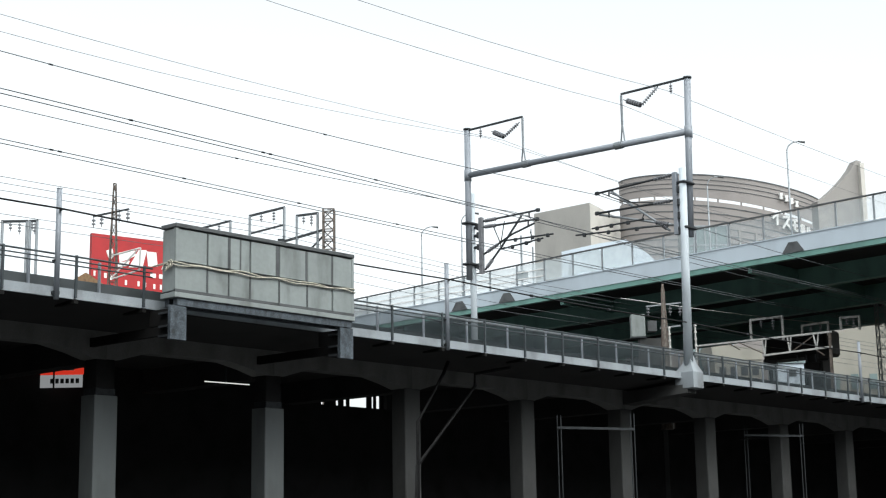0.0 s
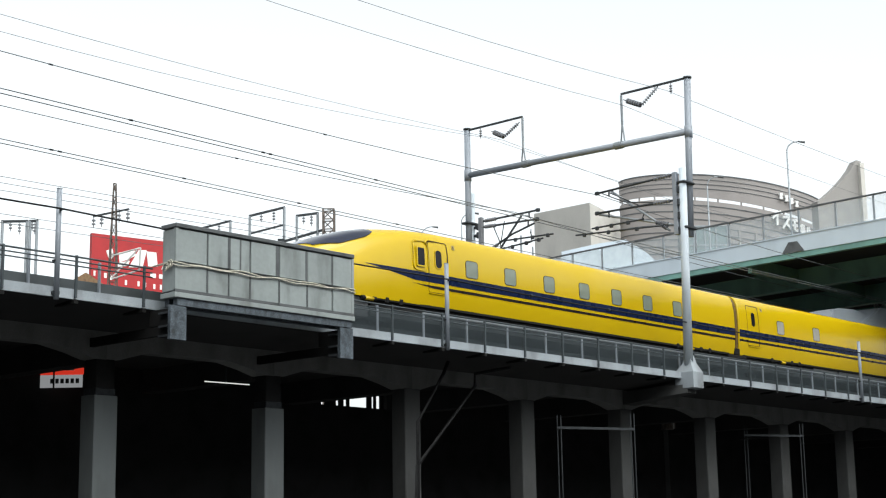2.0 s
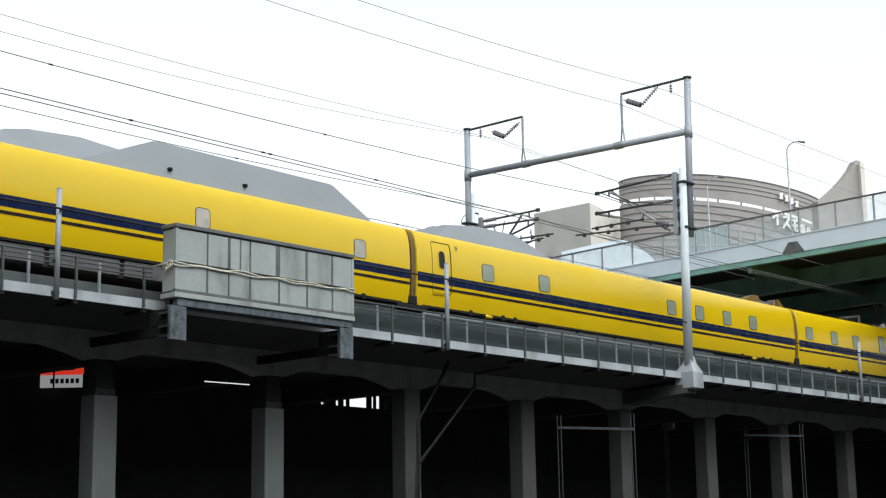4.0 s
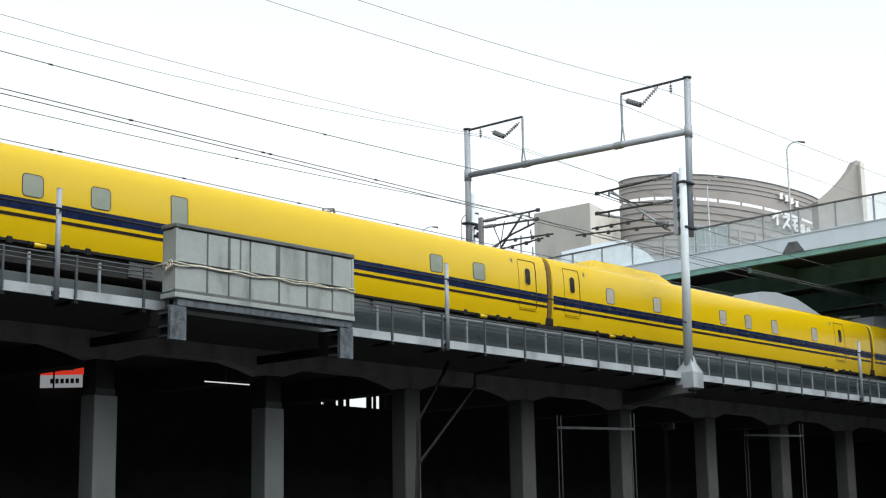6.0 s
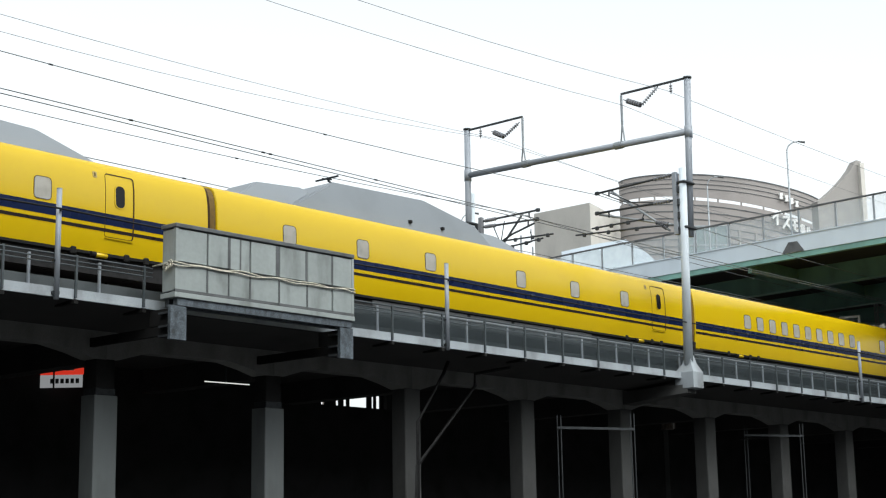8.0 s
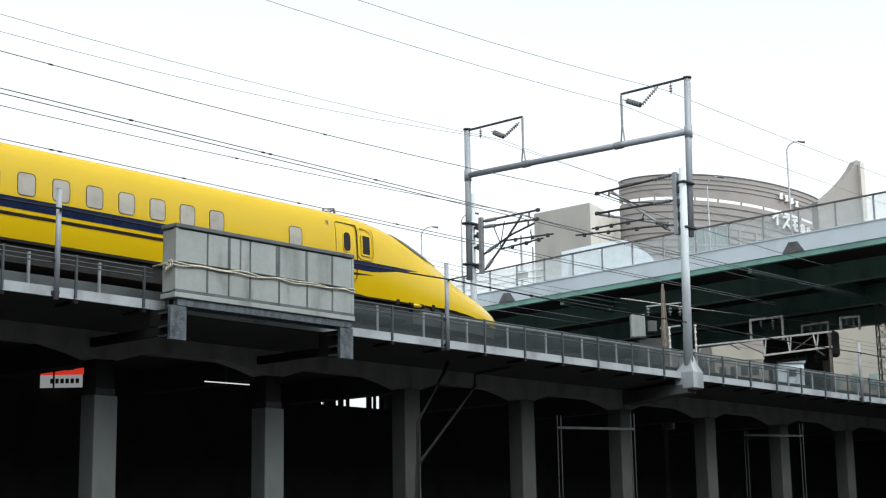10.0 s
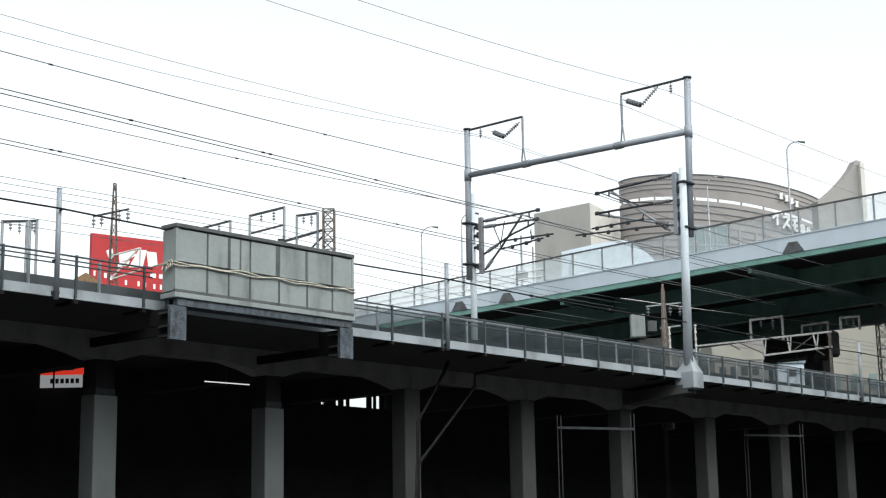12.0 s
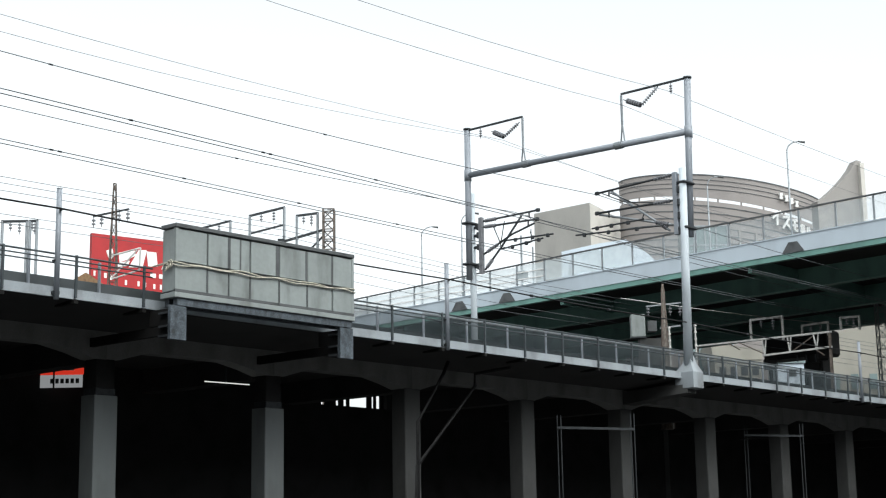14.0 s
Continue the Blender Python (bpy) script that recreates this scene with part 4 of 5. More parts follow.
# high-voltage cable heads and insulators on the roofs of the third and fourth car
def cable_head(car, u0, u1, z):
    """A tapered fairing from the roof at u0 up to a cable head at u1."""
    bm = prism(bmesh.new(), [(u0, 3.42), (u1, 3.42), (u1, z), (u0 + (u1 - u0) * 0.85, z + 0.03)], -0.28, 0.28)
    bmesh.ops.bevel(bm, geom=list(bm.edges), offset=0.05, segments=2, affect="EDGES")
    part("cable_fairing", bm, DARK_YELLOW, car, "tapered brown-yellow cable fairing")
    d = 0.16 if u1 > u0 else -0.16
    part("cable_socket", boxed(min(u1 - 0.02, u1 + d), max(u1 - 0.02, u1 + d), -0.2, 0.2, 3.45, z - 0.04, bevel=0.04), RUST, car)


def roof_insulator(car, a, b):
    part("roof_insulator", ribbed(a, b, 0.0, 1.0, 5), PORCELAIN, car, "grey ribbed roof insulator")
    part("insulator_foot", tube(bmesh.new(), (b[0], 0, 3.45), b, 0.05, sides=8), RUST, car)


cable_head(cars[3], 22.3, 24.4, 3.97)
roof_insulator(cars[3], (24.55, 0, 3.86), (24.97, 0, 3.76))
roof_insulator(cars[4], (0.05, 0, 3.76), (0.75, 0, 3.72))
cable_head(cars[4], 1.95, 0.98, 3.98)


def joint(k, t):
    """Where the gap behind car k stands along the line at t seconds."""
    d = t - 6.0
    return 42.714 - (20.852 * d - 0.2722 * d * d) + 25.0 * (k - 4)

# ---- road bridge over the railway ----
BRX = 67.35       # its near edge


def low_edge(y):
    return 15.42 - 0.018 * (y - 32)


def fascia_top(y):
    return 16.55 - 0.022 * (y - 32)


def rail_top(y):
    return 17.9 - 0.02 * (y - 32) - max(0.0, y - 49) * 0.012


def along(bm, outline, y0, y1, step=3.0):
    """Corners (x from the edge, height function of y, added height) drawn along the bridge."""
    n = max(1, int((y1 - y0) / step))
    rings = []
    for i in range(n + 1):
        y = y0 + (y1 - y0) * i / n
        rings.append([bm.verts.new((BRX + dx, y, f(y) + dz)) for dx, f, dz in outline])
    k = len(outline)
    for a, b in zip(rings, rings[1:]):
        for i in range(k):
            j = (i + 1) % k
            bm.faces.new((a[i], a[j], b[j], b[i]))
    bm.faces.new(rings[0])
    bm.faces.new(rings[-1][::-1])
    return bm


B0, B1 = -14.0, 120.0
bridge = thing("road_bridge", "pale blue steel road bridge with green girders over the railway", "bridge", kind="structure")
part("fascia", along(bmesh.new(), [(-0.06, low_edge, 0.28), (0.0, low_edge, 0.28), (0.0, fascia_top, 0), (-0.06, fascia_top, 0)], B0, B1), FASCIA, bridge, "pale blue fascia plate")
part("kerb_flange", along(bmesh.new(), [(-0.1, fascia_top, 0), (0.3, fascia_top, 0), (0.3, fascia_top, 0.06), (-0.1, fascia_top, 0.06)], B0, B1), FASCIA, bridge)
part("edge_girder", along(bmesh.new(), [(-0.02, low_edge, 0), (0.3, low_edge, 0), (0.3, low_edge, 0.275), (-0.02, low_edge, 0.275)], B0, B1), GREEN, bridge, "green painted edge girder")
part("deck", along(bmesh.new(), [(0.02, low_edge, 0.5), (24, low_edge, 0.5), (24, low_edge, 0.74), (0.02, low_edge, 0.74)], B0, B1), CONCRETE_DARK, bridge)
for dx in (5.0, 12.6, 20.2):
    part("girder", along(bmesh.new(), [(dx, low_edge, -0.6), (dx + 0.5, low_edge, -0.6), (dx + 0.5, low_edge, -0.54), (dx + 0.27, low_edge, -0.54), (dx + 0.27, low_edge, 0.49), (dx + 0.23, low_edge, 0.49), (dx + 0.23, low_edge, -0.54), (dx, low_edge, -0.54)], B0, B1), GREEN, bridge, "dull green plate girder")
for i in range(11):
    y = B0 + 5 + 12 * i
    part("cross_girder", boxed(BRX + 0.35, BRX + 23.5, y, y + 0.2, low_edge(y) - 0.3, low_edge(y) + 0.48), GREEN, bridge)
part("barrier_rail", along(bmesh.new(), [(-0.02, rail_top, -0.07), (0.1, rail_top, -0.07), (0.1, rail_top, 0), (-0.02, rail_top, 0)], B0, 84), CAP_GREY, bridge)
part("far_barrier", along(bmesh.new(), [(23.8, low_edge, 0.745), (24, low_edge, 0.745), (24, low_edge, 1.9), (23.8, low_edge, 1.9)], B0, B1), FASCIA, bridge)
for i in range(49):
    y = B0 + 2.0 * i
    part("barrier_post", boxed(BRX, BRX + 0.08, y - 0.04, y + 0.04, fascia_top(y) + 0.085, rail_top(y) - 0.075), GALV, bridge)
    z1 = min(rail_top(y), rail_top(y + 2)) - 0.09
    part("noise_panel", boxed(BRX + 0.03, BRX + 0.045, y + 0.05, y + 1.95, fascia_top(y) + 0.09, z1), CLEAR if y < 46 else BARRIER, bridge, "clear plastic noise panel")
    if y > 50:
        for q in (0.33, 0.66):
            zz = fascia_top(y) + (z1 - fascia_top(y)) * q
            part("panel_rib", boxed(BRX - 0.01, BRX + 0.025, y + 0.05, y + 1.95, zz - 0.03, zz + 0.03), WHITE, bridge)
for y in (36.35, 54.7, 58.3, 76.0):
    b = bmesh.new()
    v0 = [(-0.55, 0.3), (0.55, 0.3), (0.22, 0.82), (-0.22, 0.82)]
    f = [b.verts.new((BRX - 0.1, y + a * 1.1, low_edge(y) + z)) for a, z in v0]
    h = [b.verts.new((BRX - 0.062, y + a * 1.1, low_edge(y) + z)) for a, z in v0]
    b.faces.new(f)
    b.faces.new(h[::-1])
    for i in range(4):
        b.faces.new((f[i], h[i], h[(i + 1) % 4], f[(i + 1) % 4]))
    part("drain_cover", b, CAP_GREY, bridge, "grey trapezoid plate on the fascia")
for y in (2.0, 104.0):
    b = box(bmesh.new(), BRX + 3, BRX + 21, y - 1.2, y + 1.2, low_edge(y) - 2.4, low_edge(y) - 0.62)
    for dx in (5, 17):
        box(b, BRX + dx, BRX + dx + 2, y - 1, y + 1, 0, low_edge(y) - 2.4)
    part("pier", b, CONCRETE, bridge)


# pier-shaped block added to stand in for the dark backdrop below the bridge
b = box(bmesh.new(), BRX + 20.5, BRX + 22.5, 45.6, 50.1, 13.1, 14.75, bevel=0.15)
box(b, BRX + 20.7, BRX + 22.0, 46.0, 47.2, 0, 13.15)
part("pier", b, CONCRETE_DARK, bridge, "dark pier-shaped block added in place of the dark backdrop under the bridge")


def street_lamp(x, y, z0, h, way=(0.7, -0.7), reach=1.6):
    t = thing("street_lamp", "tall pale street lamp with a curved arm on the bridge", "street lamp", "street lamps on the bridge", m=Matrix.Translation((x, y, z0)))
    part("column", tube(bmesh.new(), (0, 0, 0), (0, 0, h - 0.6), 0.075, 0.045, sides=10), GALV, t, smooth=True)
    pts = [Vector((way[0] * reach * (1 - math.cos(a)) * 0.8, way[1] * reach * (1 - math.cos(a)) * 0.8, h - 0.6 + 0.6 * math.sin(a))) for a in [i * math.pi / 16 for i in range(9)]]
    part("arm", chain(bmesh.new(), pts, 0.035, 8), GALV, t, smooth=True)
    e = pts[-1]
    d = Vector((way[0], way[1], 0))
    b = bmesh.new()
    tube(b, e, e + d * 0.4 - Vector((0, 0, 0.06)), 0.045, 0.075, sides=10)
    part("lantern", b, CAP_GREY, t, smooth=True)
    part("base", boxed(-0.2, 0.2, -0.2, 0.2, 0, 0.25), GALV, t)
    return t



for r, d, h in ((-1.42, 100.0, 22.6), (1.2, 95.0, 22.4), (20.95, 90.0, 25.4), (17.8, 100.0, 25.7)):
    p = back(r, d, 0).translation
    foot = low_edge(p.y) + 0.75
    street_lamp(p.x, p.y, foot, h - foot, (0.66, -0.75), 0.9)

# ---- buildings beyond the bridge ----
drum = thing("curved_hall", "taupe clad curved hall with an open slit below its roof line", "building", m=back(31.0, 166.0, 0))
RX, RY = 11.3, 5.0


def drum_top(a):
    """The roof line sinks towards one end."""
    c = math.cos(a)
    return 40.3 - 1.5 * c - 0.8 * c * c


def slit(a):
    return drum_top(a) - 2.75 - 0.3 * math.cos(a)


def shell(z0f, z1f, n=56, grow=0.0):
    bm = bmesh.new()
    lo, hi, li, hi2 = [], [], [], []
    for i in range(n):
        a = math.pi + math.pi * i / (n - 1)
        cx, cy = (RX + grow) * math.cos(a), (RY + grow) * math.sin(a)
        lo.append(bm.verts.new((cx, cy, z0f(a))))
        hi.append(bm.verts.new((cx, cy, z1f(a))))
        k = 0.988
        li.append(bm.verts.new((cx * k, cy * k, z0f(a))))
        hi2.append(bm.verts.new((cx * k, cy * k, z1f(a))))
    for i in range(n - 1):
        bm.faces.new((lo[i], lo[i + 1], hi[i + 1], hi[i]))
        bm.faces.new((li[i], hi2[i], hi2[i + 1], li[i + 1]))
        bm.faces.new((hi[i], hi[i + 1], hi2[i + 1], hi2[i]))
        bm.faces.new((lo[i], li[i], li[i + 1], lo[i + 1]))
    return bm


part("lower_wall", shell(lambda a: 0.0, lambda a: slit(a) - 0.16), TAUPE, drum, "taupe wall with horizontal cladding joints")
part("upper_wall", shell(lambda a: slit(a) + 0.18, lambda a: drum_top(a)), TAUPE, drum)
part("roof_edge", shell(lambda a: drum_top(a), lambda a: drum_top(a) + 0.12, grow=0.06), CAP_GREY, drum)
for i in range(13):
    z = 0.78 * i
    part("cladding_joint", shell(lambda a: slit(a) - 0.7 - z - 0.05, lambda a: slit(a) - 0.7 - z + 0.05, grow=0.05), CAP_GREY, drum)
for z in (0.5, 1.0, 1.5):
    part("cladding_joint", shell(lambda a: drum_top(a) - z - 0.03, lambda a: drum_top(a) - z + 0.03, grow=0.05), CAP_GREY, drum)
for i in range(14):
    a = math.pi + math.pi * (i + 0.5) / 14
    p = Vector((RX * 0.985 * math.cos(a), RY * 0.985 * math.sin(a), slit(a) - 0.2))
    part("slit_mullion", tube(bmesh.new(), p, p + Vector((0, 0, 0.42)), 0.1, sides=6), TAUPE, drum)
for i in range(5):
    a = math.pi * 1.5 + 0.08 + 0.16 * i
    p = Vector((RX * math.cos(a), RY * math.sin(a), 26.5))
    part("wall_strip", boxed(p.x - 0.13, p.x + 0.13, p.y - 0.2, p.y + 0.3, 26, 34.5 - 0.4 * i), SAIL, drum)

gl = thing("glass_bay", "pale green glazed bay in front of a curved taupe hall", "building", m=back(25.6, 146.5, 0))
part("frame", boxed(-2.2, 2.2, 0, 3, 0, 32.0), WINDOW, gl)
for i in range(5):
    part("mullion", boxed(-2.2 + 1.1 * i - 0.06, -2.2 + 1.1 * i + 0.06, -0.08, 0.0, 20, 32.0), GALV, gl)
for z in (28.0, 30.0, 31.9):
    part("transom", boxed(-2.2, 2.2, -0.06, -0.002, z, z + 0.12), GALV, gl)

# white wall lettering of a business name, as plain strokes
letters = thing("wall_lettering", "white raised wall lettering drawn as plain strokes", "sign", m=back(37.3, 161.6, 34.5, radians(16.6)))


def strokes(x, z, s, lines):
    b = bmesh.new()
    for x0, z0, x1, z1 in lines:
        bar(b, (x + x0 * s, 0, z + z0 * s), (x + x1 * s, 0, z + z1 * s), 0.24)
    part("letter", b, WHITE, letters)


strokes(-2.05, 0.45, 1.5, ((0.1, 0.5, 0.8, 1.05), (0.5, 0.8, 0.45, 0.0)))
strokes(-0.85, 0.05, 1.4, ((0.15, 0.95, 0.75, 0.95), (0.75, 0.95, 0.1, 0.05), (0.45, 0.45, 0.85, 0.0)))
strokes(0.3, -0.1, 1.25, ((0.15, 0.95, 0.7, 0.95), (0.1, 0.5, 0.75, 0.5), (0.35, 0.95, 0.35, 0.05), (0.35, 0.05, 0.75, 0.05)))
strokes(1.25, -0.3, 1.0, ((0.1, 0.8, 0.7, 0.8), (0.15, 0.5, 0.65, 0.5), (0.1, 0.2, 0.7, 0.2), (0.4, 1.0, 0.4, 0.0)))
strokes(2.0, -0.45, 0.9, ((0.2, 0.8, 0.6, 0.8), (0.15, 0.45, 0.65, 0.45), (0.4, 0.9, 0.4, 0.0)))
for x, z in ((-0.95, 3.45), (-0.3, 3.2), (0.3, 2.95), (0.9, 2.65)):
    strokes(x, z, 0.6, ((0.1, 0.8, 0.7, 0.8), (0.1, 0.1, 0.7, 0.1), (0.4, 0.8, 0.4, 0.1)))

wing = thing("sail_wing", "beige concave sail-shaped wall beside a curved hall", "building", m=back(42.3, 153.0, 0, radians(18)))
out = [(-4.4, 0), (0.95, 0), (1.0, 39.9), (0.45, 40.0)]
for i in range(12):
    a = i / 11 * math.pi / 2
    out.append((0.3 - 4.7 * math.sin(a) ** 1.2, 35.4 + 4.4 * (1 - math.sin(a)) ** 1.15))
part("wall", prism(bmesh.new(), out, 0, 1.2), SAIL, wing)
part("edge_fin", boxed(0.55, 1.03, -0.5, 1.0, 0, 39.6), BEIGE, wing)

blk = thing("beige_block", "plain beige building block behind a road bridge", "building", m=back(15.6, 158.0, 0))
b = bmesh.new()
v = [b.verts.new(p) for p in ((-5.2, 12, 0), (0, 0, 0), (4.5, 10, 0), (0, 22, 0), (-5.2, 12, 38.6), (0, 0, 37.1), (4.5, 10, 37.3), (0, 22, 38.8))]
for f in ((0, 1, 5, 4), (1, 2, 6, 5), (2, 3, 7, 6), (3, 0, 4, 7), (4, 5, 6, 7), (3, 2, 1, 0)):
    b.faces.new([v[i] for i in f])
part("wall", b, BEIGE, blk)

ramp = thing("ramp_screen", "pale curved noise screen of a road ramp", "noise screen", m=back(13.8, 118.0, 0))
out = [(-4.5, 16), (4.2, 16), (3.6, 22.6), (2.2, 24.0), (0.6, 25.1), (-1.6, 24.8), (-4.5, 24.2)]
part("screen", prism(bmesh.new(), out, 0, 0.3), FASCIA, ramp)
for i in range(5):
    part("screen_post", boxed(-3.9 + 1.7 * i, -3.8 + 1.7 * i, -0.1, -0.005, 16, 23.0), GALV, ramp)
part("support", boxed(-3, 3, 0.35, 1.5, 0, 16), CONCRETE, ramp)

# ---- red sign board and roof beyond the line ----
rs = thing("red_sign", "large red sign board with white lettering as plain shapes", "sign", m=back(-25.2, 120.0, 0, radians(38)))
part("board", boxed(-3.1, 4.6, 0, 0.4, 20.0, 26.37), RED, rs)
# plain white shapes: corners in metres across the board and below its top
for quad in (((-2.3, 1.3), (-1.75, 1.1), (-1.6, 1.75), (-2.0, 2.0)), ((-1.2, 1.35), (0.15, 1.05), (0.3, 1.45), (-1.1, 2.15)), ((-1.3, 2.2), (-0.2, 1.9), (-0.4, 2.35), (-1.3, 2.5)),
             ((0.55, 0.95), (1.25, 0.9), (0.9, 2.35), (-0.3, 2.45)), ((1.25, 1.0), (2.1, 1.0), (2.25, 2.15), (1.4, 2.2)), ((2.9, 1.1), (3.7, 1.1), (3.8, 1.5), (2.95, 1.5)),
             ((2.85, 1.65), (3.75, 1.65), (3.6, 2.1), (2.6, 2.35)), ((1.6, 2.75), (2.1, 2.75), (2.1, 3.1), (1.6, 3.1)), ((2.4, 2.75), (3.0, 2.75), (3.0, 3.1), (2.4, 3.1))):
    part("white_shape", prism(bmesh.new(), [(x + 0.4, 26.37 - z) for x, z in reversed(quad)], -0.05, -0.003), WHITE, rs)
for x, w, z in ((-2.9, 0.25, 3.4), (-2.45, 0.3, 3.3), (-2.0, 0.35, 3.5), (-1.5, 0.25, 3.6), (-0.2, 0.3, 3.9), (0.9, 0.3, 3.9), (1.5, 0.25, 3.95), (2.3, 0.3, 4.0), (2.9, 0.25, 4.0)):
    part("small_bar", boxed(x, x + w * 0.6, -0.04, -0.003, 26.37 - z, 26.37 - z + 0.4), WHITE, rs)
for x in (-2.2, 3.4):
    part("sign_leg", boxed(x - 0.2, x + 0.2, 0.45, 0.8, 0, 26), STEEL_DARK, rs)
rf = thing("tiled_house", "brown roofed house beyond the railway", "house", m=back(-26.8, 112.0, 0))
part("roof", prism(bmesh.new(), [(-2.4, 20.6), (2.4, 20.6), (0.2, 22.1)], 0, 6), TILE, rf)
part("wall", boxed(-2.2, 2.2, 0.2, 5.8, 0, 20.58), BEIGE, rf)


def lattice(bm, w, z0, z1, w1=None, n=8, thick=0.06):
    """A square lattice mast between two heights."""
    w1 = w if w1 is None else w1
    for i in range(n):
        a, b = z0 + (z1 - z0) * i / n, z0 + (z1 - z0) * (i + 1) / n
        wa, wb = w + (w1 - w) * i / n, w + (w1 - w) * (i + 1) / n
        ca = [(-wa, -wa), (wa, -wa), (wa, wa), (-wa, wa)]
        cb = [(-wb, -wb), (wb, -wb), (wb, wb), (-wb, wb)]
        for k in range(4):
            m = (k + 1) % 4
            bar(bm, (*ca[k], a), (*cb[k], b), thick)
            bar(bm, (*ca[k], a), (*cb[m], b), thick * 0.6)
            bar(bm, (*cb[k], b), (*cb[m], b), thick * 0.6)
    return bm


def hanging_insulator(owner, x, z, n=3):
    b = tube(bmesh.new(), (x, 0, z), (x, 0, z - 0.16 * (n + 1)), 0.02, sides=6)
    for i in range(n):
        tube(b, (x, 0, z - 0.14 - 0.15 * i), (x, 0, z - 0.2 - 0.15 * i), 0.08, sides=8)
    part("insulator", b, PORCELAIN, owner)


lm = thing("lattice_mast", "tapered rusty lattice mast with an insulator crossarm behind the railway", "mast", m=back(-13.18, 60.0, 0))
part("lattice", lattice(bmesh.new(), 0.3, 7.0, 16.2, 0.045, 16, 0.04), RUST, lm)
b = bmesh.new()
bar(b, (-0.85, 0, 14.86), (0.6, 0, 15.14), 0.07)
part("crossarm", b, STEEL_DARK, lm)
for x, z in ((-0.82, 14.86), (-0.5, 14.9), (0.2, 15.05), (0.55, 15.1)):
    hanging_insulator(lm, x, z, 2)
part("foot", boxed(-0.6, 0.6, -0.6, 0.6, 0, 7.0), CONCRETE_DARK, lm)
for a, c in (((0.0, 13.2), (1.13, 13.5)), ((1.13, 13.5), (1.1, 12.62)), ((0.0, 12.25), (1.1, 12.6)), ((0.0, 12.3), (1.0, 13.42))):
    part("cantilever_tube", tube(bmesh.new(), (a[0], -0.2, a[1]), (c[0], -0.2, c[1]), 0.035, sides=8), PALE_STEEL, lm, "pale bracket tube")

pm = thing("lattice_pole", "grey steel lattice pole with a bracket behind the viaduct", "mast", m=back(-5.7, 75.0, 0))
part("lattice", lattice(bmesh.new(), 0.27, 8.0, 18.3, 0.27, 20, 0.09), RUST, pm)
part("foot", boxed(-0.5, 0.5, -0.5, 0.5, 0, 8.0), CONCRETE_DARK, pm)
b = bmesh.new()
bar(b, (-0.2, 0, 17.3), (-3.6, 0, 16.35), 0.12)
bar(b, (-0.25, 0, 17.0), (-1.6, 0, 15.6), 0.08)
part("bracket", b, STEEL_DARK, pm)
part("bracket_knot", boxed(-2.55, -2.2, -0.12, 0.12, 16.55, 16.85), STEEL_DARK, pm)


def small_portal(r, d, w, z0, z1, tilt, mid=True, group="small catenary frames", mat_=None, down=3.0):
    """A rectangular wire frame on two legs, with insulators hanging from its top."""
    t = thing("wire_frame", "grey steel wire frame with hanging insulators on a line gantry", "catenary frame", group, m=back(r, d, 0))
    m_ = mat_ or GALV
    part("post", tube(bmesh.new(), (0, 0, z0 - down), (0, 0, z1), 0.07, sides=8), m_, t)
    part("post", tube(bmesh.new(), (w, 0, z0 - down), (w, 0, z1 + tilt), 0.07, sides=8), m_, t)
    b = bmesh.new()
    bar(b, (-0.05, 0, z1), (w + 0.05, 0, z1 + tilt), 0.11)
    part("top_bar", b, STEEL_DARK if m_ is GALV else m_, t)
    if mid:
        b = bmesh.new()
        bar(b, (0, 0, z0), (w, 0, z0 + tilt), 0.09)
        part("middle_bar", b, STEEL_DARK if m_ is GALV else m_, t)
    hanging_insulator(t, w * 0.33, z1 + tilt * 0.33, 2)
    hanging_insulator(t, w * 0.7, z1 + tilt * 0.7, 3)
    return t


small_portal(-9.66, 75.0, 1.72, 17.15, 18.05, 0.43, down=9.0)
small_portal(-7.3, 75.0, 1.04, 16.9, 18.02, 0.13, mid=False, down=9.0)
small_portal(-14.2, 85.0, 2.15, 18.5, 19.45, 0.55, mid=False, down=12.0)
small_portal(-20.6, 70.0, 1.15, 14.9, 16.9, 0.0, mid=False, down=7.0)
small_portal(-19.3, 70.0, 0.32, 14.9, 16.9, 0.0, mid=False, down=7.0)

sp = thing("bridge_sign_pole", "slim grey pole with a small box on the road bridge", "pole", m=Matrix.Translation((BRX + 0.5, 54.0, low_edge(54.0) + 0.75)))
part("pole", tube(bmesh.new(), (0, 0, 0), (0, 0, 3.4), 0.06, sides=8), GALV, sp)
part("pole", tube(bmesh.new(), (0.3, -0.6, 0), (0.3, -0.6, 2.7), 0.05, sides=8), GALV, sp)
part("box", boxed(-0.2, 0.2, -0.3, 0.3, 0.9, 1.3, bevel=0.02), CAP_GREY, sp)
part("arm", tube(bmesh.new(), (0, -0.7, 2.9), (0, 0.5, 2.9), 0.04, sides=6), GALV, sp)

# wires of the lines behind
for o, dz in ((14.0, 0.0), (14.0, -0.23), (14.0, -0.5), (15.0, -1.1), (17.0, -0.95)):
    for x0, z0, x1, z1 in ((8.0, 14.4, 43.0, 15.02), (43.0, 15.02, 60.0, 14.5), (60.0, 14.5, 150.0, 14.5)):
        strand("line_wire", at(x0, o, z0 + dz), at(x1, o, z1 + dz), 0.04, 0.012, WIRE, "thin dark wire of the railway lines behind", group="wires of the lines behind")

strand("pale_cable", (60.1, 41.8, 13.2), (84.4, 41.6, 14.12), 0.1, 0.022, PALE_STEEL, "pale cable slung towards the bridge above the far track", "cable")

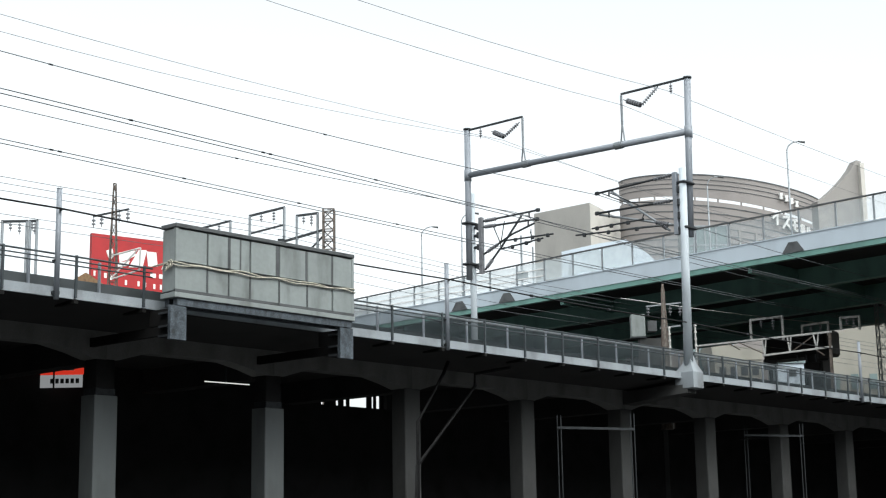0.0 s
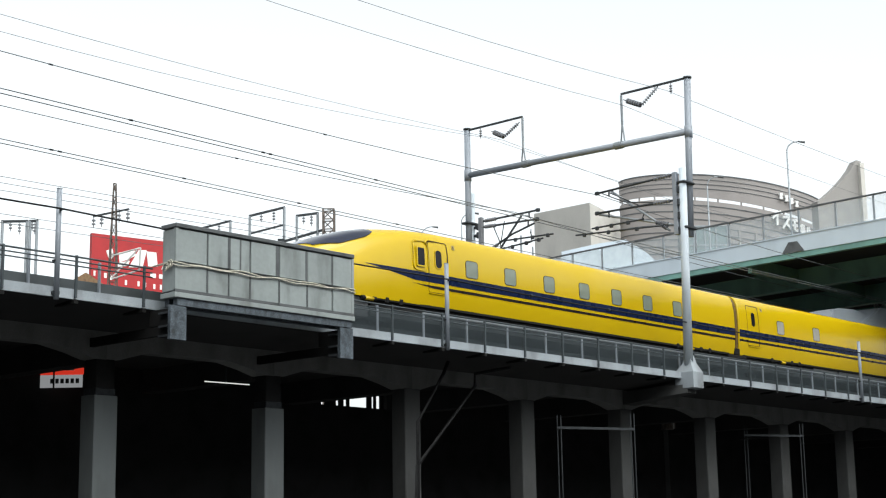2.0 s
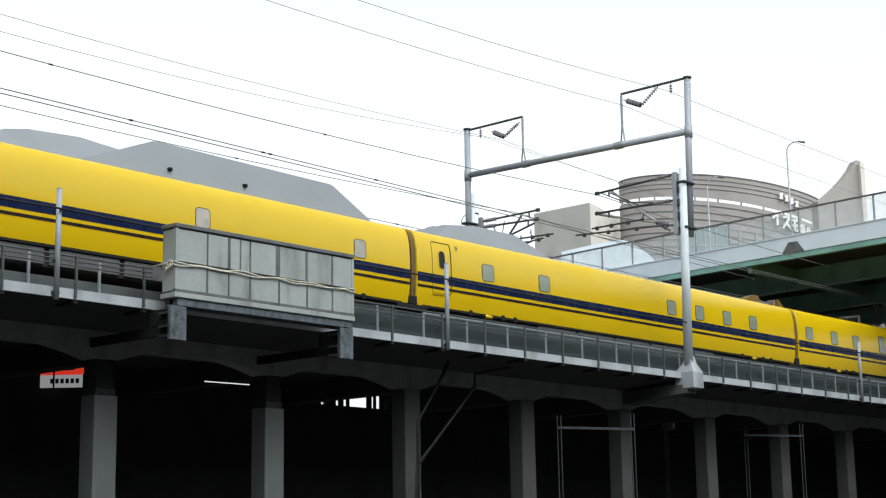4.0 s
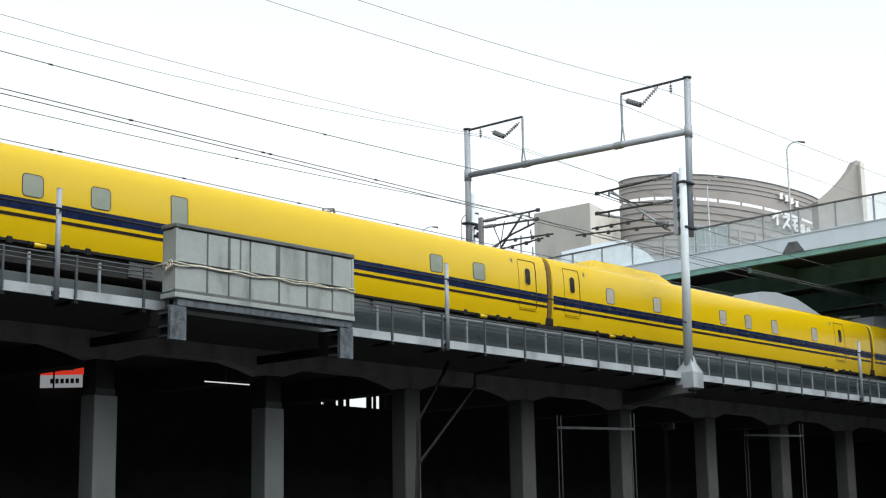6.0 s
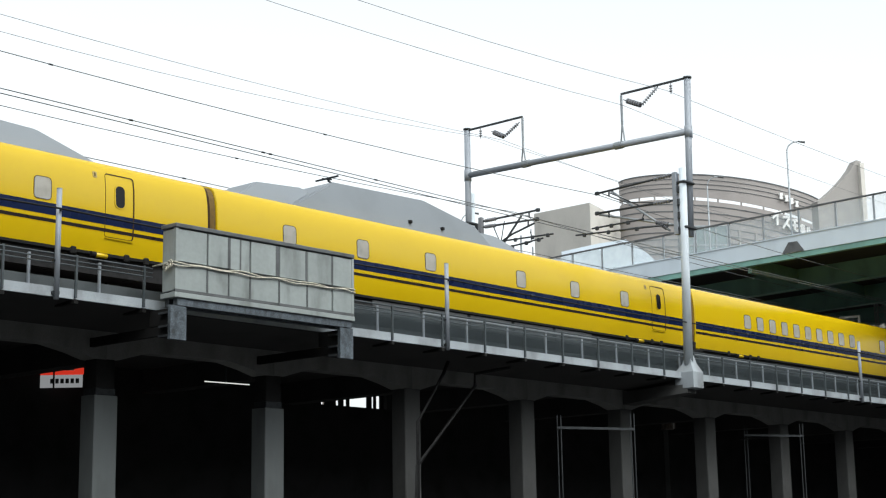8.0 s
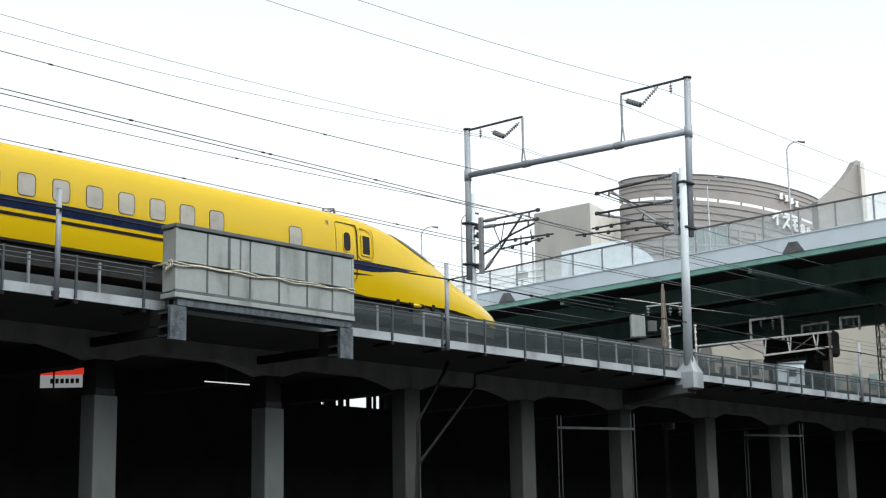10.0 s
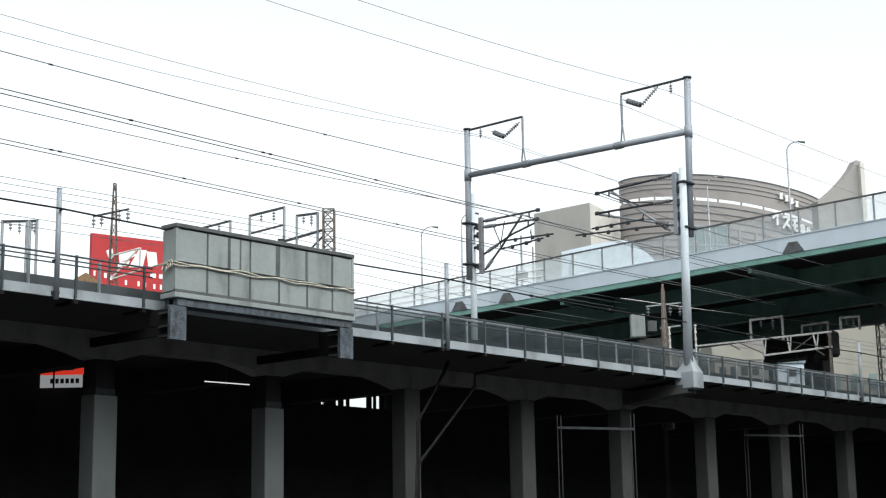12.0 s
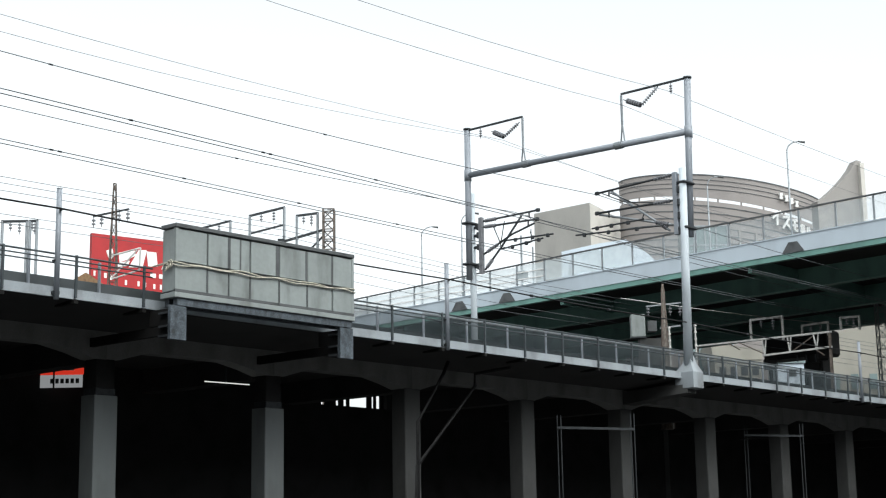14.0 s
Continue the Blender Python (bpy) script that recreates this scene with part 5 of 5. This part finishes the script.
# ---- low embankment and lines behind the viaduct, seen below the bridge ----
eb = bmesh.new()
sweep(eb, [(12.0, 0), (60.0, 0), (60.0, 6.6), (12.0, 6.6)], V0, V1)
tagged(part("embankment", eb, CONCRETE_DARK), "dark concrete embankment of the parallel railway lines", "embankment", kind="structure")

# black wall added in place of the deep, shaded space behind the columns
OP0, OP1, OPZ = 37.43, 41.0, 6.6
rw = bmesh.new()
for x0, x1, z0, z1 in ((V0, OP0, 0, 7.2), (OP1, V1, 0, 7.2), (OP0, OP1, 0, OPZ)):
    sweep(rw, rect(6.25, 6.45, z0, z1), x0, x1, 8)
tagged(part("shade_wall_rear", rw, SHADE_BLACK), "near-black wall added in place of the deep shade below the viaduct", "wall", kind="structure")

# unseen wall added to keep low side light off the columns
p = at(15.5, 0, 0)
tagged(part("side_light_block", boxed(15.4, 15.6, p.y + 0.5, p.y + 6.2, 0, 6.9), SHADE_BLACK), "unseen black wall added to block side light below the viaduct", "wall", kind="structure")

# black posts added to break up the bright opening
wo = thing("opening_grille", "dark posts added in the high rear opening below the deck", "grille")
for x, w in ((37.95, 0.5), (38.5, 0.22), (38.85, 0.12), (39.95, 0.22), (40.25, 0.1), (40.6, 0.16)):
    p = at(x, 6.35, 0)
    part("post", boxed(x - w / 2, x + w / 2, p.y - 0.04, p.y + 0.04, OPZ, 7.21), SHADE_BLACK, wo)

ub = thing("relay_cabinet", "pale grey relay cabinet mounted beside a weathered pole", "cabinet", m=back(8.62, 70.0, 0))
part("body", boxed(0, 0.66, 0, 0.5, 10.95, 12.0, bevel=0.03), PANEL_GREY, ub)
part("base_plate", boxed(-0.03, 0.7, -0.03, 0.55, 10.9, 10.945), STEEL_DARK, ub)
part("side_box", boxed(0.78, 1.2, 0.1, 0.5, 11.2, 11.7, bevel=0.02), CAP_GREY, ub)
part("plinth", boxed(0.4, 1.5, 0.1, 0.9, 0, 10.89), CONCRETE, ub)
bp = thing("weathered_pole", "weathered tapered lattice pole with crossarms under the bridge", "pole", m=back(10.0, 69.0, 0))
part("shaft", lattice(bmesh.new(), 0.27, 6.6, 13.0, 0.05, 12, 0.04), RUST, bp)
part("core", tube(bmesh.new(), (0, 0, 6.6), (0, 0, 13.22), 0.22, 0.05, sides=8), PALE_RUST, bp)
for a, c in (((-0.8, 0, 12.2), (0.8, 0, 12.35)), ((-0.2, 0, 11.2), (0.75, 0, 11.3))):
    part("crossarm", bar(bmesh.new(), a, c, 0.06), GALV, bp)
for x in (-0.7, 0.3, 0.75):
    hanging_insulator(bp, x, 12.25, 2)
for x, z0, z1 in ((0.0, 10.0, 11.2), (1.17, 10.2, 11.28)):
    q = thing("white_insulator_post", "slim white insulator post beside the line", "insulator post", "white insulator posts", m=back(10.15 + x, 68.5, 0))
    part("post", tube(bmesh.new(), (0, 0, 6.6), (0, 0, z1), 0.038, sides=8), PALE_STEEL, q)
    for i in range(4):
        part("ring", tube(bmesh.new(), (0, 0, z1 - 0.1 - 0.3 * i), (0, 0, z1 - 0.02 - 0.3 * i), 0.062, sides=8), PALE_STEEL, q)

small_portal(16.15, 80.0, 1.68, 12.0, 13.06, 0.19, mid=False, group="catenary frames under the bridge", down=0.05, mat_=PALE_STEEL)
small_portal(19.32, 82.0, 1.41, 12.5, 13.0, 0.19, mid=False, group="catenary frames under the bridge", down=0.05, mat_=PALE_STEEL)
small_portal(20.64, 79.0, 0.97, 12.4, 12.96, 0.07, mid=False, group="catenary frames under the bridge", down=0.05, mat_=PALE_STEEL)
tb = thing("truss_gantry", "pale steel truss gantry across the lines behind", "gantry", m=back(13.08, 80.4, 0, radians(-39)))
TL = 7.9
for nm, x0, z in (("top_chord", 0.2, 11.77), ("bottom_chord", 4.05, 10.92)):
    b = bmesh.new()
    bar(b, (x0, 0, z), (TL, 0, z + (0.1 if z < 11 else 0.0)), 0.09)
    part(nm, b, PALE_STEEL, tb)
for x, lean in ((4.2, 0.11), (5.6, -0.1), (7.06, 0.14)):
    for sgn in (-1, 1):
        b = bmesh.new()
        bar(b, (x + sgn * lean, 0, 11.77), (x, 0, 10.92), 0.06)
        part("upright", b, PALE_STEEL, tb)
for x0, z0, x1, z1 in ((2.64, 11.77, 4.14, 11.02), (5.6, 10.92, 7.0, 11.7), (2.1, 11.77, 2.8, 11.34), (7.06, 10.92, 7.45, 10.64)):
    b = bmesh.new()
    bar(b, (x0, 0, z0), (x1, 0, z1), 0.05)
    part("diagonal", b, RUST, tb)
for x in (0.3, TL - 0.1):
    part("leg", boxed(x - 0.06, x + 0.06, -0.06, 0.06, 6.6, 11.7), RUST, tb)

cr = thing("cream_building", "cream walled building with a sloping roof beyond the lines", "building", m=back(32.0, 122.0, 0))
part("wall", prism(bmesh.new(), [(-1.6, 0), (6, 0), (6, 19.0), (3.5, 18.67), (0.4, 18.22), (-1.0, 17.92), (-1.6, 17.1)], 0, 2), CREAM, cr)
for i in range(4):
    part("window", boxed(-1.1 + 1.5 * i, -0.5 + 1.5 * i, -0.06, 0.1, 13.4, 14.6), WINDOW, cr)
wb = thing("white_hut", "small white hut with a blue-grey roof edge beyond the lines", "hut", m=back(30.5, 140.0, 0))
part("wall", boxed(0, 2.6, 0, 4, 0, 17.6), FASCIA, wb)
part("roof", prism(bmesh.new(), [(-0.1, 17.62), (2.7, 17.62), (2.7, 17.75), (-0.1, 18.6)], -0.2, 4.2), WINDOW, wb)
part("window", boxed(1.0, 1.7, -0.05, 0.1, 16.4, 17.1), STEEL_DARK, wb)
lb = thing("grey_shed", "pale grey long shed with a sloping roof beyond the lines", "shed", m=back(24.7, 140.0, 0))
part("wall", boxed(0.1, 4.4, 0.1, 6, 0, 18.0), CREAM, lb)
part("roof", prism(bmesh.new(), [(-0.2, 19.4), (-0.2, 19.7), (4.5, 18.9), (4.5, 18.02), (0, 18.02)], 0, 6.2), CREAM, lb)
for i in range(4):
    part("window", boxed(0.5 + 1.0 * i, 1.1 + 1.0 * i, 0.05, 0.2, 16.6, 17.4), STEEL_DARK, lb)
sig = thing("signal_box", "dark signal and cable housings hung below a gantry", "signal", m=back(17.6, 84.0, 0))
part("housing", boxed(0.05, 0.75, 0, 0.5, 10.9, 11.5, bevel=0.05), GROOVE, sig)
part("housing", boxed(1.6, 3.1, 0, 0.5, 11.7, 12.4, bevel=0.08), GROOVE, sig)
part("housing", boxed(2.9, 3.6, -0.1, 0.4, 11.35, 12.2, bevel=0.1), UNDER, sig)
part("cabinet", boxed(2.3, 3.1, 0.1, 0.6, 9.6, 11.25, bevel=0.04), GROOVE, sig)
for x in (1.8, 2.3, 2.8, 3.3):
    part("cable_drop", tube(bmesh.new(), (x, 0.2, 12.3), (x + 0.1, 0.2, 11.3), 0.04, sides=6), STEEL_DARK, sig)
part("post", tube(bmesh.new(), (0.4, 0.25, 6.6), (0.4, 0.25, 10.95), 0.1, sides=8), STEEL_DARK, sig)
part("post", tube(bmesh.new(), (2.7, 0.3, 6.6), (2.7, 0.3, 9.65), 0.1, sides=8), STEEL_DARK, sig)
lp = thing("lattice_pole", "pale lattice pole beyond the viaduct at the bridge", "mast", m=back(25.4, 88.0, 0))
part("lattice", lattice(bmesh.new(), 0.3, 6.6, 15.3, 0.3, 12), GALV, lp)

# ---- below the deck: sign, lamp, railings and pipes ----
us = thing("hanging_sign", "red and white sign board below the viaduct, lettering as bars", "sign", m=back(-11.95, 45.0, 0))
part("red_board", boxed(0, 1.27, 0, 0.06, 6.78, 7.0), GLOW_RED, us)
part("white_board", boxed(0, 1.24, 0, 0.06, 6.4, 6.77), GLOW_WHITE, us)
for i in range(6):
    part("text_bar", boxed(0.3 + 0.15 * i, 0.4 + 0.15 * i, -0.012, -0.002, 6.52, 6.66), CAP_GREY, us)
part("text_bar", boxed(0.5, 1.0, -0.012, -0.002, 6.9, 6.96), WHITE, us)
part("divider", boxed(0.38, 0.43, -0.02, -0.003, 6.38, 7.02), STEEL_DARK, us)
part("hanger", boxed(0.1, 0.16, 0.02, 0.05, 7.0, 7.24), STEEL_DARK, us)
part("hanger", boxed(1.1, 1.16, 0.02, 0.05, 7.0, 7.24), STEEL_DARK, us)
fl = thing("strip_light", "slim pale strip light below the viaduct deck", "lamp", m=back(-6.94, 44.0, 0))
b = bmesh.new()
bar(b, (0, 0, 6.4), (1.3, 0, 6.28), 0.028)
part("tube", b, LIT_TUBE, fl)
part("hanger", boxed(0.6, 0.64, 0, 0.04, 6.36, 7.3), STEEL_DARK, fl)


def railing(r, d, w, z, drop):
    t = thing("goods_gate", "grey steel height gate below the viaduct", "gate", "gates below the viaduct", m=back(r, d, 0))
    for x in (0.0, 0.12, w - 0.12, w):
        part("post", tube(bmesh.new(), (x, 0, 0), (x, 0, z), 0.02, sides=8), STEEL_DARK, t)
    b = bmesh.new()
    bar(b, (0, 0, z - 0.42), (w, 0, z - 0.42 - drop), 0.08)
    part("bar", b, STEEL_DARK, t)


railing(3.77, 52.0, 2.6, 5.92, 0.1)
railing(12.4, 64.0, 2.44, 6.37, 0.07)
dp = thing("drain_pipe", "grey drain pipes sloping down to a viaduct column", "pipe", m=Matrix.Identity(4))
part("pipe", chain(bmesh.new(), [at(36.5, -0.6, 7.5), at(36.2, -0.6, 7.0), at(34.95, -0.6, 5.4), at(34.9, -0.6, 0.0)], 0.055, 10), UNDER, dp, smooth=True)
part("pipe", chain(bmesh.new(), [at(38.6, -1.4, 7.3), at(37.75, -0.6, 7.1), at(37.75, -0.6, 6.7), at(34.9, -0.6, 4.05), at(34.7, -0.6, 0.0)], 0.055, 10), UNDER, dp, smooth=True)

def motions():
    """The train runs through, slowing a little."""
    for k, car in cars.items():
        rows = []
        for i in range(29):
            t = i * 0.5
            if k == 1:
                a, span = joint(1, t), -22.0
            elif k == 7:
                a, span = joint(6, t), 22.0
            else:
                a, span = joint(k - 1, t), 25.0
            p, q = at(a, NEAR_TRACK, RAILTOP), at(a + span, NEAR_TRACK, RAILTOP)
            d = (q - p) * (1 if span > 0 else -1)
            rows.append((t, Matrix.Translation(p) @ Matrix.Rotation(math.atan2(d.y, d.x), 4, "Z")))
        walk(car, rows)


motions()
